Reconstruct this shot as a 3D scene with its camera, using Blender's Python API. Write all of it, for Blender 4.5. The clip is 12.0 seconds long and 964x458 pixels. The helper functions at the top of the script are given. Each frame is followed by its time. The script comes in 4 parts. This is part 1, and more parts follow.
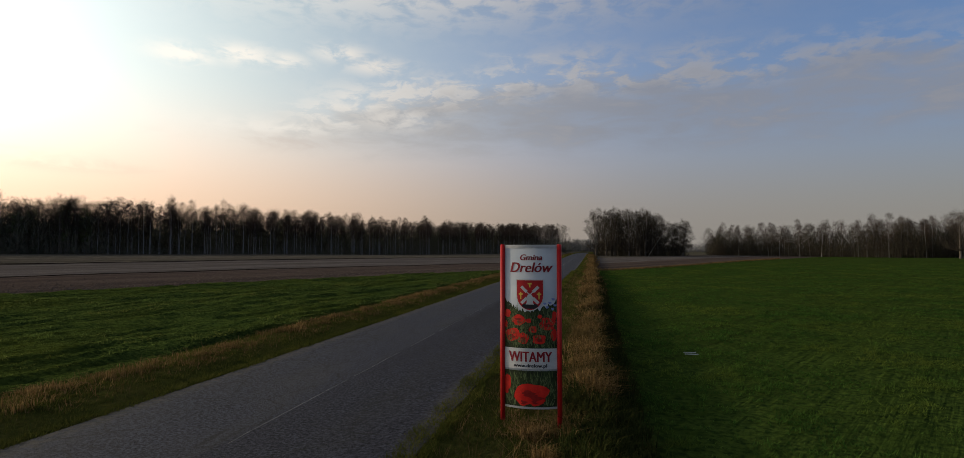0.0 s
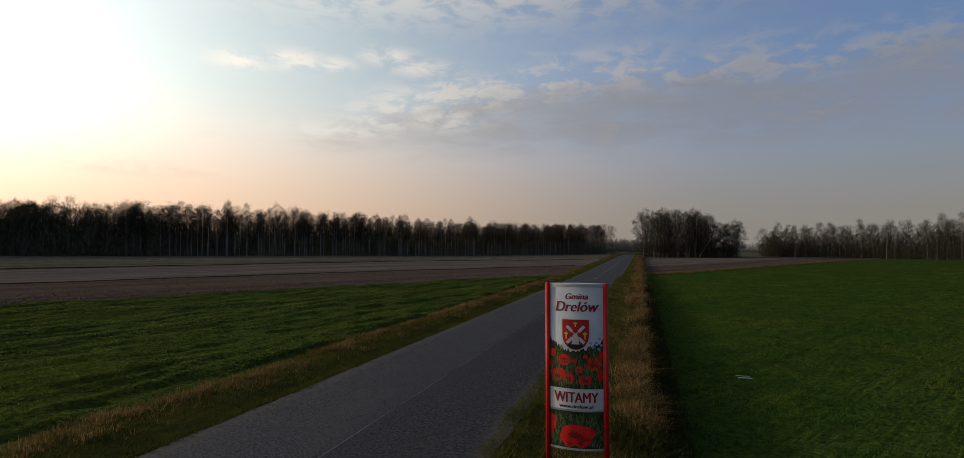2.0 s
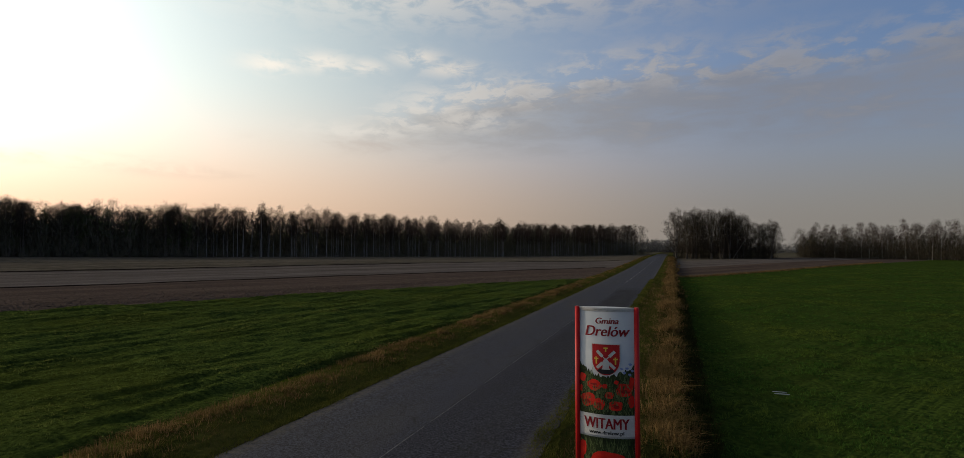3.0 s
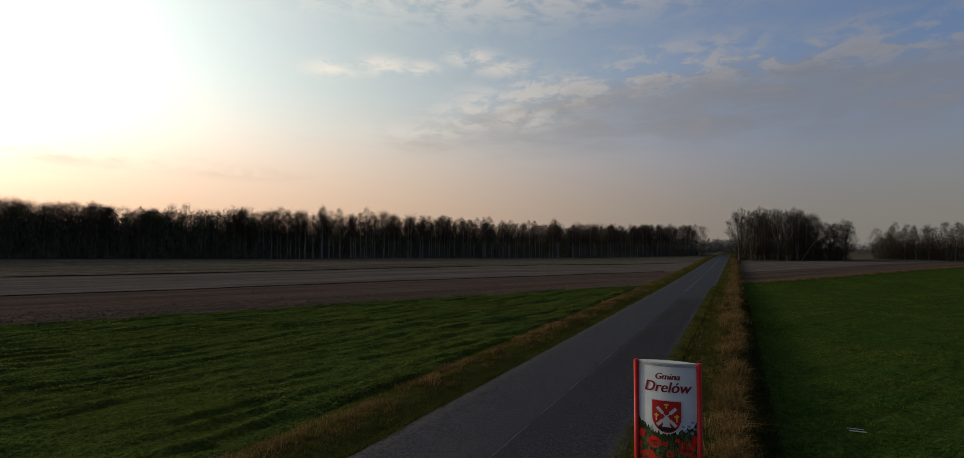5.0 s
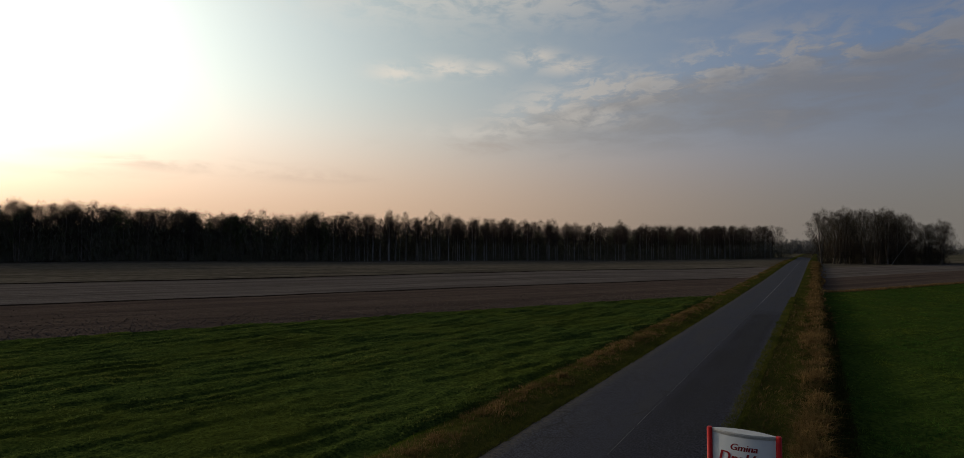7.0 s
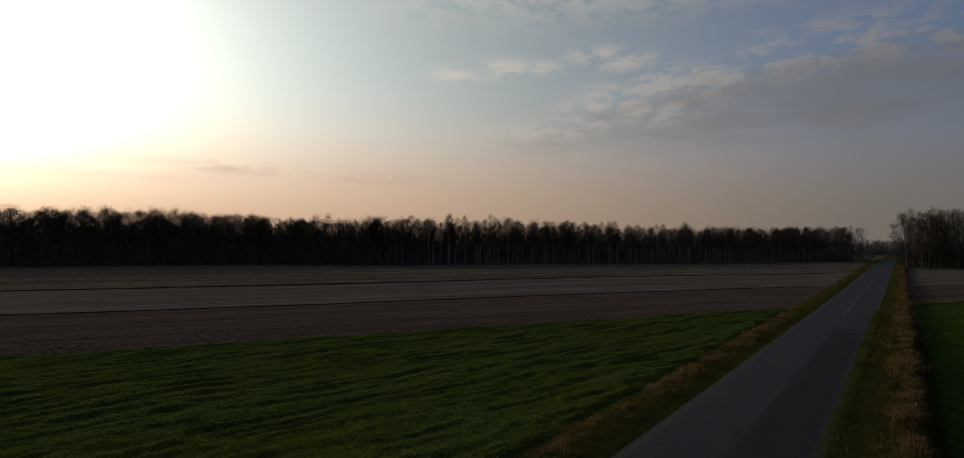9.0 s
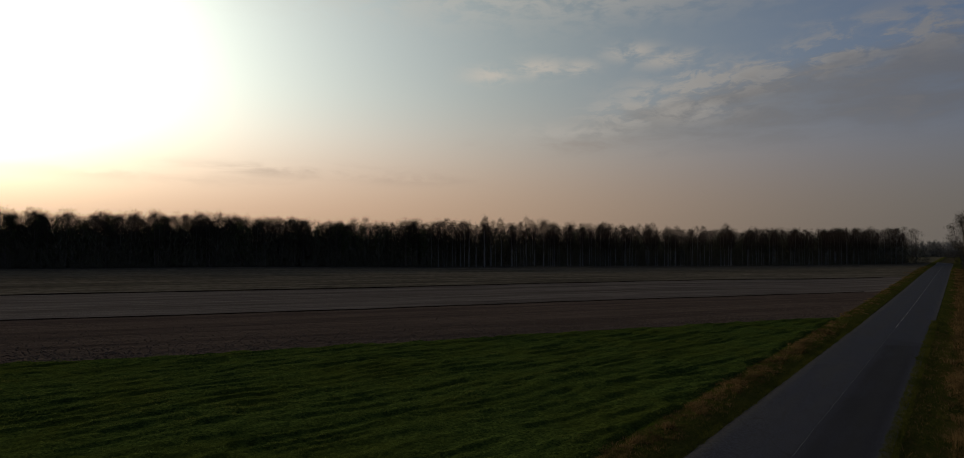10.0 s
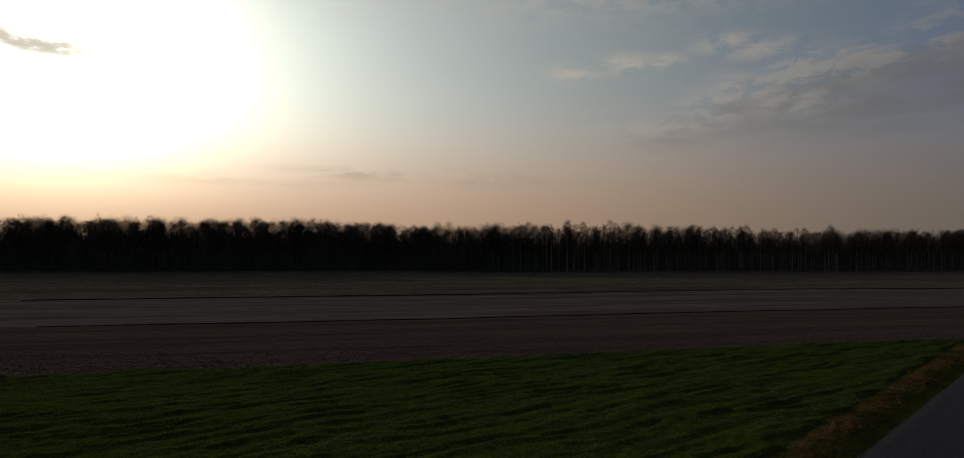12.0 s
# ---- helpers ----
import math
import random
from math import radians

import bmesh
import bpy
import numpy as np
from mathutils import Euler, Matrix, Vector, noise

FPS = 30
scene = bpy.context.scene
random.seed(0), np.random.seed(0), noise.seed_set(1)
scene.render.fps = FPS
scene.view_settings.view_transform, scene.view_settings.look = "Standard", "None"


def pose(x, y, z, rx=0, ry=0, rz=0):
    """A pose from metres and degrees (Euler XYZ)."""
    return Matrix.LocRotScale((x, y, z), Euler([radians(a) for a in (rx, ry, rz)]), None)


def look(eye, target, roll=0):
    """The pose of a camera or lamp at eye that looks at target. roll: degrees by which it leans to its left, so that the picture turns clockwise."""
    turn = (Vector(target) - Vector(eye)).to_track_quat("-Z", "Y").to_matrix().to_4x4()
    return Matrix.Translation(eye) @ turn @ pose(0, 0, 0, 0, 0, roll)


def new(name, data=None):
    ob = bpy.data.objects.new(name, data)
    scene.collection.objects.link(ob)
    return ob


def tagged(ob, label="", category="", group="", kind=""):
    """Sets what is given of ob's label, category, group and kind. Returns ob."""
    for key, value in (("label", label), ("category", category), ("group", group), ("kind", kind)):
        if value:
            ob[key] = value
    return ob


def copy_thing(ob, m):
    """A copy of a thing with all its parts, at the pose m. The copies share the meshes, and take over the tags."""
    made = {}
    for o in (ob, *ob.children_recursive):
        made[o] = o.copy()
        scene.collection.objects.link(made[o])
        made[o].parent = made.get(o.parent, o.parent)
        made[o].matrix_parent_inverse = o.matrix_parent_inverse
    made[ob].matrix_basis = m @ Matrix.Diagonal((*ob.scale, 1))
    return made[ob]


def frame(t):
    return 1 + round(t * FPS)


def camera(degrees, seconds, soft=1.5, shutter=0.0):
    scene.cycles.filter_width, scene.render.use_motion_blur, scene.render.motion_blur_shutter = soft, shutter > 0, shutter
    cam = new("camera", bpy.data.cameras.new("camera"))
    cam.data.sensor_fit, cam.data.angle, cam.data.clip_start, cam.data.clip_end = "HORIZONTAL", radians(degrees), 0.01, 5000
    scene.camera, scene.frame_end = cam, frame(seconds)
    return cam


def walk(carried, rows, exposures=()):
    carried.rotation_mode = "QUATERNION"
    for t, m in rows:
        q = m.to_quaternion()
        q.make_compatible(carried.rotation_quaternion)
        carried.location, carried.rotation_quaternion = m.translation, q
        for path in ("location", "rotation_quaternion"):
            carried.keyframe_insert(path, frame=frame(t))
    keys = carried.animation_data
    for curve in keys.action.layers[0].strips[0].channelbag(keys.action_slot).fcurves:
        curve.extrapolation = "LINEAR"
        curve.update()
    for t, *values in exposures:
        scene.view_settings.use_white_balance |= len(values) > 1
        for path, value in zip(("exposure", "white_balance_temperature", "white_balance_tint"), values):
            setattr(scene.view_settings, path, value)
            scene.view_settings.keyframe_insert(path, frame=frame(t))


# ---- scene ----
# The camera rises almost straight up beside the road and turns to the left.
cam = camera(80.9, 12.0, soft=0.8)
# seconds, x, y, z, yaw, pitch
RISE = [
    (0.0, -0.00, -0.00, 2.606, 11.08, 2.10),
    (0.5, 0.01, 0.00, 2.758, 12.20, 2.10),
    (1.0, 0.01, 0.00, 2.912, 13.30, 2.08),
    (1.5, 0.01, 0.01, 3.08, 14.45, 2.09),
    (2.0, 0.01, 0.01, 3.24, 15.66, 2.06),
    (2.5, 0.01, 0.02, 3.42, 17.04, 2.04),
    (3.0, 0.01, 0.04, 3.62, 18.61, 2.05),
    (5.0, -0.01, 0.07, 4.45, 24.14, 1.96),
    (5.5, -0.01, 0.08, 4.68, 25.61, 1.95),
    (6.0, -0.02, 0.08, 4.92, 27.22, 1.97),
    (6.5, -0.02, 0.09, 5.16, 28.90, 1.98),
    (7.0, -0.03, 0.09, 5.40, 30.59, 1.96),
    (9.0, -0.23, 0.13, 6.50, 36.55, 1.95),
    (9.5, -0.28, 0.17, 6.79, 38.30, 1.99),
    (10.0, -0.32, 0.21, 7.09, 40.15, 2.01),
    (10.5, -0.37, 0.25, 7.38, 41.99, 2.01),
    (11.0, -0.41, 0.30, 7.67, 43.95, 2.02),
    (11.5, -0.46, 0.35, 7.96, 46.08, 2.04),
    (12.0, -0.50, 0.39, 8.25, 48.44, 2.06),
]
EXPOSURES = [(0.0, -0.07), (3.0, -0.25), (5.5, -0.49), (7.0, -0.70), (9.5, -1.09), (12.0, -1.47)]
walk(cam, [(t, pose(x, y, z, 90 + pitch, 0, yaw)) for t, x, y, z, yaw, pitch in RISE], EXPOSURES)

# ---- world and light ----
SUN_AZ, SUN_EL = radians(87), radians(14.5)      # azimuth counted from +y towards -x
SUN_DIR = Vector((-math.sin(SUN_AZ) * math.cos(SUN_EL), math.cos(SUN_AZ) * math.cos(SUN_EL), math.sin(SUN_EL)))


class Nodes:
    """Short hand for building a node tree."""

    def __init__(self, tree):
        self.tree = tree
        tree.nodes.clear()

    def add(self, kind):
        return self.tree.nodes.new(kind)

    def put(self, socket, value):
        if isinstance(value, bpy.types.NodeSocket):
            self.tree.links.new(value, socket)
        elif isinstance(value, (tuple, list)) and len(value) == 3 and socket.type == "RGBA":
            socket.default_value = (*value, 1)
        else:
            socket.default_value = value

    def math(self, op, a, b=0.0, c=0.0, clamp=False):
        n = self.add("ShaderNodeMath")
        n.operation, n.use_clamp = op, clamp
        for s, v in zip(n.inputs, (a, b, c)):
            self.put(s, v)
        return n.outputs[0]

    def vec(self, op, a, b=(0, 0, 0)):
        n = self.add("ShaderNodeVectorMath")
        n.operation = op
        self.put(n.inputs[0], a)
        if op == "SCALE":
            self.put(n.inputs["Scale"], b)
        else:
            self.put(n.inputs[1], b)
        return n.outputs["Value"] if op == "DOT_PRODUCT" else n.outputs["Vector"]

    def xyz(self, v):
        n = self.add("ShaderNodeSeparateXYZ")
        self.put(n.inputs[0], v)
        return n.outputs

    def join(self, x, y, z):
        n = self.add("ShaderNodeCombineXYZ")
        for s, v in zip(n.inputs, (x, y, z)):
            self.put(s, v)
        return n.outputs[0]

    def mix(self, f, a, b, blend="MIX"):
        n = self.add("ShaderNodeMix")
        n.data_type, n.blend_type, n.clamp_factor = "RGBA", blend, True
        self.put(n.inputs[0], f), self.put(n.inputs[6], a), self.put(n.inputs[7], b)
        return n.outputs[2]

    def ramp(self, x, lo, hi, a=0.0, b=1.0):
        n = self.add("ShaderNodeMapRange")
        n.interpolation_type = "SMOOTHSTEP"
        for s, v in zip(n.inputs, (x, lo, hi, a, b)):
            self.put(s, v)
        return n.outputs[0]

    def noise(self, v, scale, detail=4.0, rough=0.55, warp=0.0):
        n = self.add("ShaderNodeTexNoise")
        self.put(n.inputs["Vector"], v)
        for key, value in (("Scale", scale), ("Detail", detail), ("Roughness", rough), ("Distortion", warp)):
            self.put(n.inputs[key], value)
        return n.outputs["Fac"]


def build_world():
    world = bpy.data.worlds.new("world")
    scene.world = world
    world.use_nodes = True
    k = Nodes(world.node_tree)
    way = k.add("ShaderNodeTexCoord").outputs["Generated"]
    d = k.xyz(way)
    el = k.math("MULTIPLY", k.math("ARCSINE", d[2]), 180 / math.pi)
    az = k.math("MULTIPLY", k.math("ARCTAN2", k.math("MULTIPLY", d[0], -1.0), d[1]), 180 / math.pi)
    sky = k.add("ShaderNodeTexSky")
    sky.sky_type, sky.sun_disc, sky.sun_elevation, sky.sun_rotation = "NISHITA", False, SUN_EL, -SUN_AZ
    sky.air_density, sky.dust_density, sky.ozone_density = 1.0, 2.0, 1.5
    angle = k.math("MULTIPLY", k.math("ARCCOSINE", k.math("MINIMUM", k.vec("DOT_PRODUCT", way, tuple(SUN_DIR)), 0.99999)), 180 / math.pi)
    base = k.vec("MULTIPLY", sky.outputs[0], k.mix(k.ramp(angle, 88.0, 45.0), (0.051, 0.087, 0.136), (0.062, 0.087, 0.087)))
    base = k.vec("SCALE", base, k.ramp(el, 18.0, 60.0, 1.0, 0.22))
    # pale haze low over the land, peach towards the sun and grey-lilac away from it
    warm = k.ramp(angle, 95.0, 25.0)
    haze = k.mix(warm, (0.278, 0.262, 0.236), (0.98, 0.67, 0.44))
    low = k.math("POWER", 2.718, k.math("MULTIPLY", k.math("POWER", k.math("DIVIDE", el, 11.5), 2.0), -1.0))
    tone = k.mix(k.math("MULTIPLY", low, 0.95), base, haze)
    # the bright veil round the sun, spread wide by the haze
    glow = k.math("ADD", k.math("MULTIPLY", k.math("POWER", 2.718, k.math("DIVIDE", angle, -28.0)), 2.95), k.math("MULTIPLY", k.math("POWER", 2.718, k.math("DIVIDE", angle, -7.0)), 3.5))
    glow = k.math("MULTIPLY", glow, k.math("MULTIPLY", k.ramp(el, -3.0, 12.0, 0.10, 1.0), k.ramp(el, 20.0, 55.0, 1.0, 0.22)))
    tint = k.mix(k.ramp(el, 1.5, 16.0), (1.0, 0.56, 0.42), (1.0, 0.98, 0.86))
    tone = k.vec("ADD", tone, k.vec("SCALE", tint, glow))
    # clouds: a wedge-shaped grey bank away from the sun, bright scraps along its upper edge, a few puffs and streaks
    broad = k.noise(k.join(k.math("MULTIPLY", az, 0.075), k.math("MULTIPLY", el, 0.26), 1.0), 1.0, 7, 0.58, 0.5)
    lumps = k.noise(k.join(k.math("MULTIPLY", az, 0.33), k.math("MULTIPLY", el, 0.80), 2.0), 1.0, 7, 0.60, 0.35)
    wisps = k.noise(k.join(k.math("MULTIPLY", az, 0.15), k.math("MULTIPLY", el, 0.58), 7.0), 1.0, 6, 0.60, 0.5)

    def patch(a, e, wide, high, amount=1.0):
        x = k.math("DIVIDE", k.math("SUBTRACT", az, a), wide)
        y = k.math("DIVIDE", k.math("SUBTRACT", el, e), high)
        r = k.math("ADD", k.math("MULTIPLY", x, x), k.math("MULTIPLY", y, y))
        return k.math("MULTIPLY", k.math("POWER", 2.718, k.math("MULTIPLY", r, -1.0)), amount)

    def total(rows):
        got = 0.0
        for r in rows:
            got = k.math("MAXIMUM", got, patch(*r))
        return got

    crest = k.math("ADD", k.math("SUBTRACT", 16.6, k.math("MULTIPLY", k.math("MAXIMUM", k.math("SUBTRACT", az, 8.0), 0.0), 0.20)),
                   k.math("ADD", k.math("MULTIPLY", k.math("SUBTRACT", broad, 0.5), 6.0), k.math("MULTIPLY", k.math("SUBTRACT", lumps, 0.5), 3.2)))
    over = k.math("SUBTRACT", el, crest)
    foot = k.math("ADD", el, k.math("MULTIPLY", k.math("SUBTRACT", wisps, 0.5), 3.0))
    bank = k.math("MULTIPLY", k.math("MULTIPLY", k.ramp(foot, 8.2, 12.4), k.ramp(over, 1.0, -1.4)), k.ramp(az, 38.0, 18.0))
    bank = k.math("MULTIPLY", bank, k.ramp(k.math("ADD", k.math("MULTIPLY", broad, 0.5), k.math("MULTIPLY", wisps, 0.5)), 0.36, 0.58, 0.50, 1.0))
    tone = k.mix(k.math("MULTIPLY", bank, 0.85), tone, k.mix(warm, (0.255, 0.268, 0.312), (0.68, 0.63, 0.55)))
    # pale scraps on the bank's crest and thin light veils inside it
    rim = k.math("POWER", 2.718, k.math("MULTIPLY", k.math("POWER", k.math("DIVIDE", over, 1.5), 2.0), -1.0))
    rim = k.math("MULTIPLY", k.math("MULTIPLY", rim, k.ramp(lumps, 0.44, 0.58)), k.ramp(az, 34.0, 24.0))
    rim = k.math("MULTIPLY", rim, k.ramp(az, -34.0, 4.0, 0.35, 1.0))
    puffs = total([(39.2, 17.2, 2.6, 0.8), (34.2, 17.8, 3.0, 0.9), (30.4, 17.7, 2.0, 0.7, 0.9), (25.2, 18.8, 2.6, 0.8), (21.6, 17.8, 3.2, 0.8), (23.0, 14.6, 4.0, 1.5, 0.9), (19.5, 13.0, 4.5, 1.2, 0.8),
                   (14.6, 16.2, 3.0, 1.3, 0.8), (1.0, 18.4, 5.5, 1.5, 0.6), (-9.5, 18.2, 5.0, 1.3, 0.5), (30, 11.6, 6.0, 0.9, 0.6), (16, 25, 40, 3.0, 0.7), (-45, 26, 20, 5, 0.6), (20, 36, 40, 6, 0.5), (-110, 30, 40, 10, 0.5)])
    puffs = k.math("MAXIMUM", k.math("MULTIPLY", puffs, k.ramp(lumps, 0.36, 0.58)), k.math("MULTIPLY", rim, 0.8))
    tone = k.mix(k.math("MULTIPLY", puffs, 0.92), tone, k.mix(warm, (0.38, 0.37, 0.38), (1.38, 1.28, 1.12)))
    veil = k.math("MULTIPLY", k.math("MULTIPLY", bank, k.ramp(wisps, 0.54, 0.70)), 0.35)
    tone = k.mix(veil, tone, k.mix(warm, (0.33, 0.325, 0.345), (0.95, 0.86, 0.74)))
    streak = k.math("MULTIPLY", total([(58, 7.4, 10, 0.7), (47, 7.0, 7, 0.6, 0.7), (70, 6.4, 12, 0.6, 0.5), (31, 10.2, 8, 0.7, 0.9)]), k.ramp(wisps, 0.40, 0.62))
    tone = k.mix(k.math("MULTIPLY", streak, 0.34), tone, (0.60, 0.47, 0.40))
    # one grey cloud above the sun
    dark = k.math("MULTIPLY", total([(88, 16.1, 6.0, 1.0), (99, 15.6, 9, 1.8)]), k.ramp(lumps, 0.30, 0.62, 0.35, 1.25))
    clear = k.math("POWER", k.math("SUBTRACT", 1.0, k.ramp(dark, 0.05, 1.25, 0.0, 0.62)), 3.5)
    tone = k.mix(k.math("SUBTRACT", 1.0, clear), tone, (1.60, 1.42, 1.22))
    out = k.add("ShaderNodeOutputWorld")
    bg = k.add("ShaderNodeBackground")
    k.put(bg.inputs[0], tone)
    bg.inputs[1].default_value = 1.0
    k.tree.links.new(bg.outputs[0], out.inputs[0])


build_world()
sun = bpy.data.lights.new("sun", "SUN")
sun.energy, sun.angle, sun.color = 2.25, radians(2.5), (1.0, 0.80, 0.56)
sun_ob = new("sun", sun)
sun_ob.matrix_world = look(tuple(SUN_DIR * 500), (0, 0, 0))

# ---- materials ----


def material(name, build, rough=0.9, metal=0.0, spec=0.3, thin=0.0):
    """build(k, place) gives the colour socket or value, and a height socket or None with its bump distance."""
    m = bpy.data.materials.new(name)
    m.use_nodes = True
    k = Nodes(m.node_tree)
    place = k.add("ShaderNodeTexCoord").outputs["Object"]
    colour, height, depth = build(k, place)
    p = k.add("ShaderNodeBsdfPrincipled")
    k.put(p.inputs["Base Color"], colour)
    k.put(p.inputs["Roughness"], rough), k.put(p.inputs["Metallic"], metal), k.put(p.inputs["Specular IOR Level"], spec)
    if height is not None:
        b = k.add("ShaderNodeBump")
        b.inputs["Strength"].default_value = 1.0
        k.put(b.inputs["Distance"], depth), k.put(b.inputs["Height"], height)
        k.tree.links.new(b.outputs[0], p.inputs["Normal"])
    o = k.add("ShaderNodeOutputMaterial")
    if thin:
        t, mix = k.add("ShaderNodeBsdfTranslucent"), k.add("ShaderNodeMixShader")
        k.put(t.inputs["Color"], colour)
        mix.inputs[0].default_value = thin
        k.tree.links.new(p.outputs[0], mix.inputs[1]), k.tree.links.new(t.outputs[0], mix.inputs[2])
        k.tree.links.new(mix.outputs[0], o.inputs[0])
    else:
        k.tree.links.new(p.outputs[0], o.inputs[0])
    return m


def blotched(a, b, scale, bump=0.0, fine=None):
    def build(k, place):
        n = k.noise(place, scale)
        colour = k.mix(k.ramp(n, 0.3, 0.7), a, b)
        f = k.noise(place, fine or scale * 7)
        colour = k.mix(k.ramp(f, 0.35, 0.75, 0.0, 0.35), colour, tuple(0.6 * c for c in a))
        return colour, (f if bump else None), bump
    return build


def per_island(a, b, c):
    """Blades and twigs: each loose piece has its own tone between three."""
    def build(k, place):
        r = k.add("ShaderNodeNewGeometry").outputs["Random Per Island"]
        n = k.noise(place, 0.35, 3)
        colour = k.mix(k.ramp(r, 0.0, 1.0), a, b)
        return k.mix(k.ramp(n, 0.42, 0.68), colour, c), None, 0
    return build


def leaf_build(a, b, dull, sunny):
    """Leaves of a crop: each its own tone, duller in tufts and yellower in broad patches."""
    def build(k, place):
        r = k.add("ShaderNodeNewGeometry").outputs["Random Per Island"]
        colour = k.mix(r, a, b)
        colour = k.mix(k.ramp(k.noise(place, 1.1, 4, 0.6), 0.46, 0.62, 0.0, 0.75), colour, dull)
        return k.mix(k.ramp(k.noise(place, 0.16, 5, 0.6), 0.44, 0.62, 0.0, 0.6), colour, sunny), None, 0
    return build


STRIP = 0.6                      # the field strips run along (0.6, 1)


def ground_build(k, place):
    p = k.xyz(place)
    x, y = p[0], p[1]
    w = k.math("SUBTRACT", x, k.math("MULTIPLY", y, STRIP))          # across the strips
    v = k.math("ADD", y, k.math("MULTIPLY", x, STRIP))               # along them
    big = k.noise(place, 0.06, 4)
    mid = k.noise(place, 0.7, 5)
    fine = k.noise(place, 6.0, 5, 0.65)
    along = k.noise(k.join(k.math("MULTIPLY", w, 1.0), k.math("MULTIPLY", v, 0.06), 0.0), 1.3, 5, 0.6)
    broad = k.noise(k.join(w, k.math("MULTIPLY", v, 0.035), 0.0), 0.30, 6, 0.7)
    rag = k.math("ADD", w, k.math("MULTIPLY", k.math("SUBTRACT", mid, 0.5), 1.6))
    # bare soils
    soil = k.mix(k.ramp(fine, 0.3, 0.7), (0.058, 0.043, 0.036), (0.150, 0.113, 0.098))
    soil = k.mix(k.ramp(along, 0.35, 0.65, 0.0, 0.6), soil, (0.062, 0.047, 0.041))
    soil = k.mix(k.ramp(broad, 0.42, 0.62, 0.0, 0.6), soil, (0.045, 0.034, 0.031))
    pale = k.mix(k.ramp(fine, 0.3, 0.7), (0.100, 0.086, 0.082), (0.200, 0.174, 0.163))
    pale = k.mix(k.ramp(along, 0.4, 0.65, 0.0, 0.55), pale, (0.070, 0.058, 0.054))
    pale = k.mix(k.ramp(broad, 0.42, 0.60, 0.0, 0.6), pale, (0.052, 0.043, 0.041))
    stub = k.mix(k.ramp(mid, 0.3, 0.7), (0.088, 0.077, 0.062), (0.162, 0.140, 0.114))
    stub = k.mix(k.ramp(along, 0.4, 0.7, 0.0, 0.5), stub, (0.060, 0.050, 0.044))
    stub = k.mix(k.ramp(broad, 0.42, 0.60, 0.0, 0.6), stub, (0.036, 0.032, 0.026))
    tone = soil
    tone = k.mix(k.ramp(rag, -78.5, -78.1, 1.0, 0.0), tone, pale)
    tone = k.mix(k.ramp(rag, -110.1, -109.5, 1.0, 0.0), tone, stub)
    # young cereal: dark earth between green rows
    green = k.mix(k.ramp(fine, 0.3, 0.65), (0.030, 0.048, 0.005), (0.062, 0.096, 0.008))
    green = k.mix(k.ramp(along, 0.40, 0.62, 0.0, 0.7), green, (0.026, 0.038, 0.006))
    green = k.mix(k.ramp(big, 0.42, 0.62, 0.0, 0.45), green, (0.070, 0.086, 0.011))
    deep = k.mix(k.ramp(fine, 0.32, 0.66), (0.016, 0.031, 0.008), (0.060, 0.091, 0.017))
    deep = k.mix(k.ramp(along, 0.45, 0.65, 0.0, 0.35), deep, (0.024, 0.042, 0.008))
    deep = k.mix(k.ramp(mid, 0.50, 0.68, 0.0, 0.6), deep, (0.028, 0.048, 0.009))
    # wheel tracks of the sprayer, two by two along the strip
    track = k.math("ABSOLUTE", k.math("SUBTRACT", k.math("ABSOLUTE", k.math("SUBTRACT", k.math("MODULO", k.math("ADD", w, 300.0), 13.5), 6.7)), 0.9))
    deep = k.mix(k.ramp(track, 0.12, 0.28, 0.40, 0.0), deep, (0.022, 0.030, 0.008))
    green = k.mix(k.ramp(x, -1.0, 0.5), green, deep)
    edge = k.ramp(x, -6.0, -4.0, -51.0, -54.0)
    tone = k.mix(k.ramp(k.math("SUBTRACT", rag, edge), -0.3, 0.3), tone, green)
    # far grass and stubble beyond the woods
    far = k.mix(k.ramp(big, 0.35, 0.65), (0.060, 0.056, 0.038), (0.110, 0.098, 0.074))
    tone = k.mix(k.ramp(y, 300, 330), tone, far)
    # verges
    turf = k.mix(k.ramp(mid, 0.3, 0.7), (0.054, 0.060, 0.014), (0.102, 0.090, 0.025))
    turf = k.mix(k.ramp(fine, 0.35, 0.7, 0.0, 0.6), turf, (0.028, 0.036, 0.008))
    rx = k.math("ADD", x, k.math("MULTIPLY", k.math("SUBTRACT", mid, 0.5), 0.7))
    strip = k.math("MULTIPLY", k.ramp(rx, -10.0, -9.8), k.ramp(rx, 0.45, 0.75, 1.0, 0.0))
    tone = k.mix(strip, tone, turf)
    # gritty shoulder beside the asphalt, its tone darkened for the grass edge's shadow
    shaded_grit = k.math("MULTIPLY", k.ramp(rx, -7.90, -7.75), k.ramp(rx, -2.35, -2.25, 1.0, 0.0))
    tone = k.mix(k.math("MULTIPLY", shaded_grit, 0.8), tone, k.mix(fine, (0.022, 0.020, 0.016), (0.062, 0.054, 0.044)))
    height = k.math("ADD", k.math("MULTIPLY", fine, 0.5), k.math("ADD", mid, k.math("ADD", k.math("MULTIPLY", along, 1.2), k.math("MULTIPLY", broad, 1.5))))
    return tone, height, 0.16


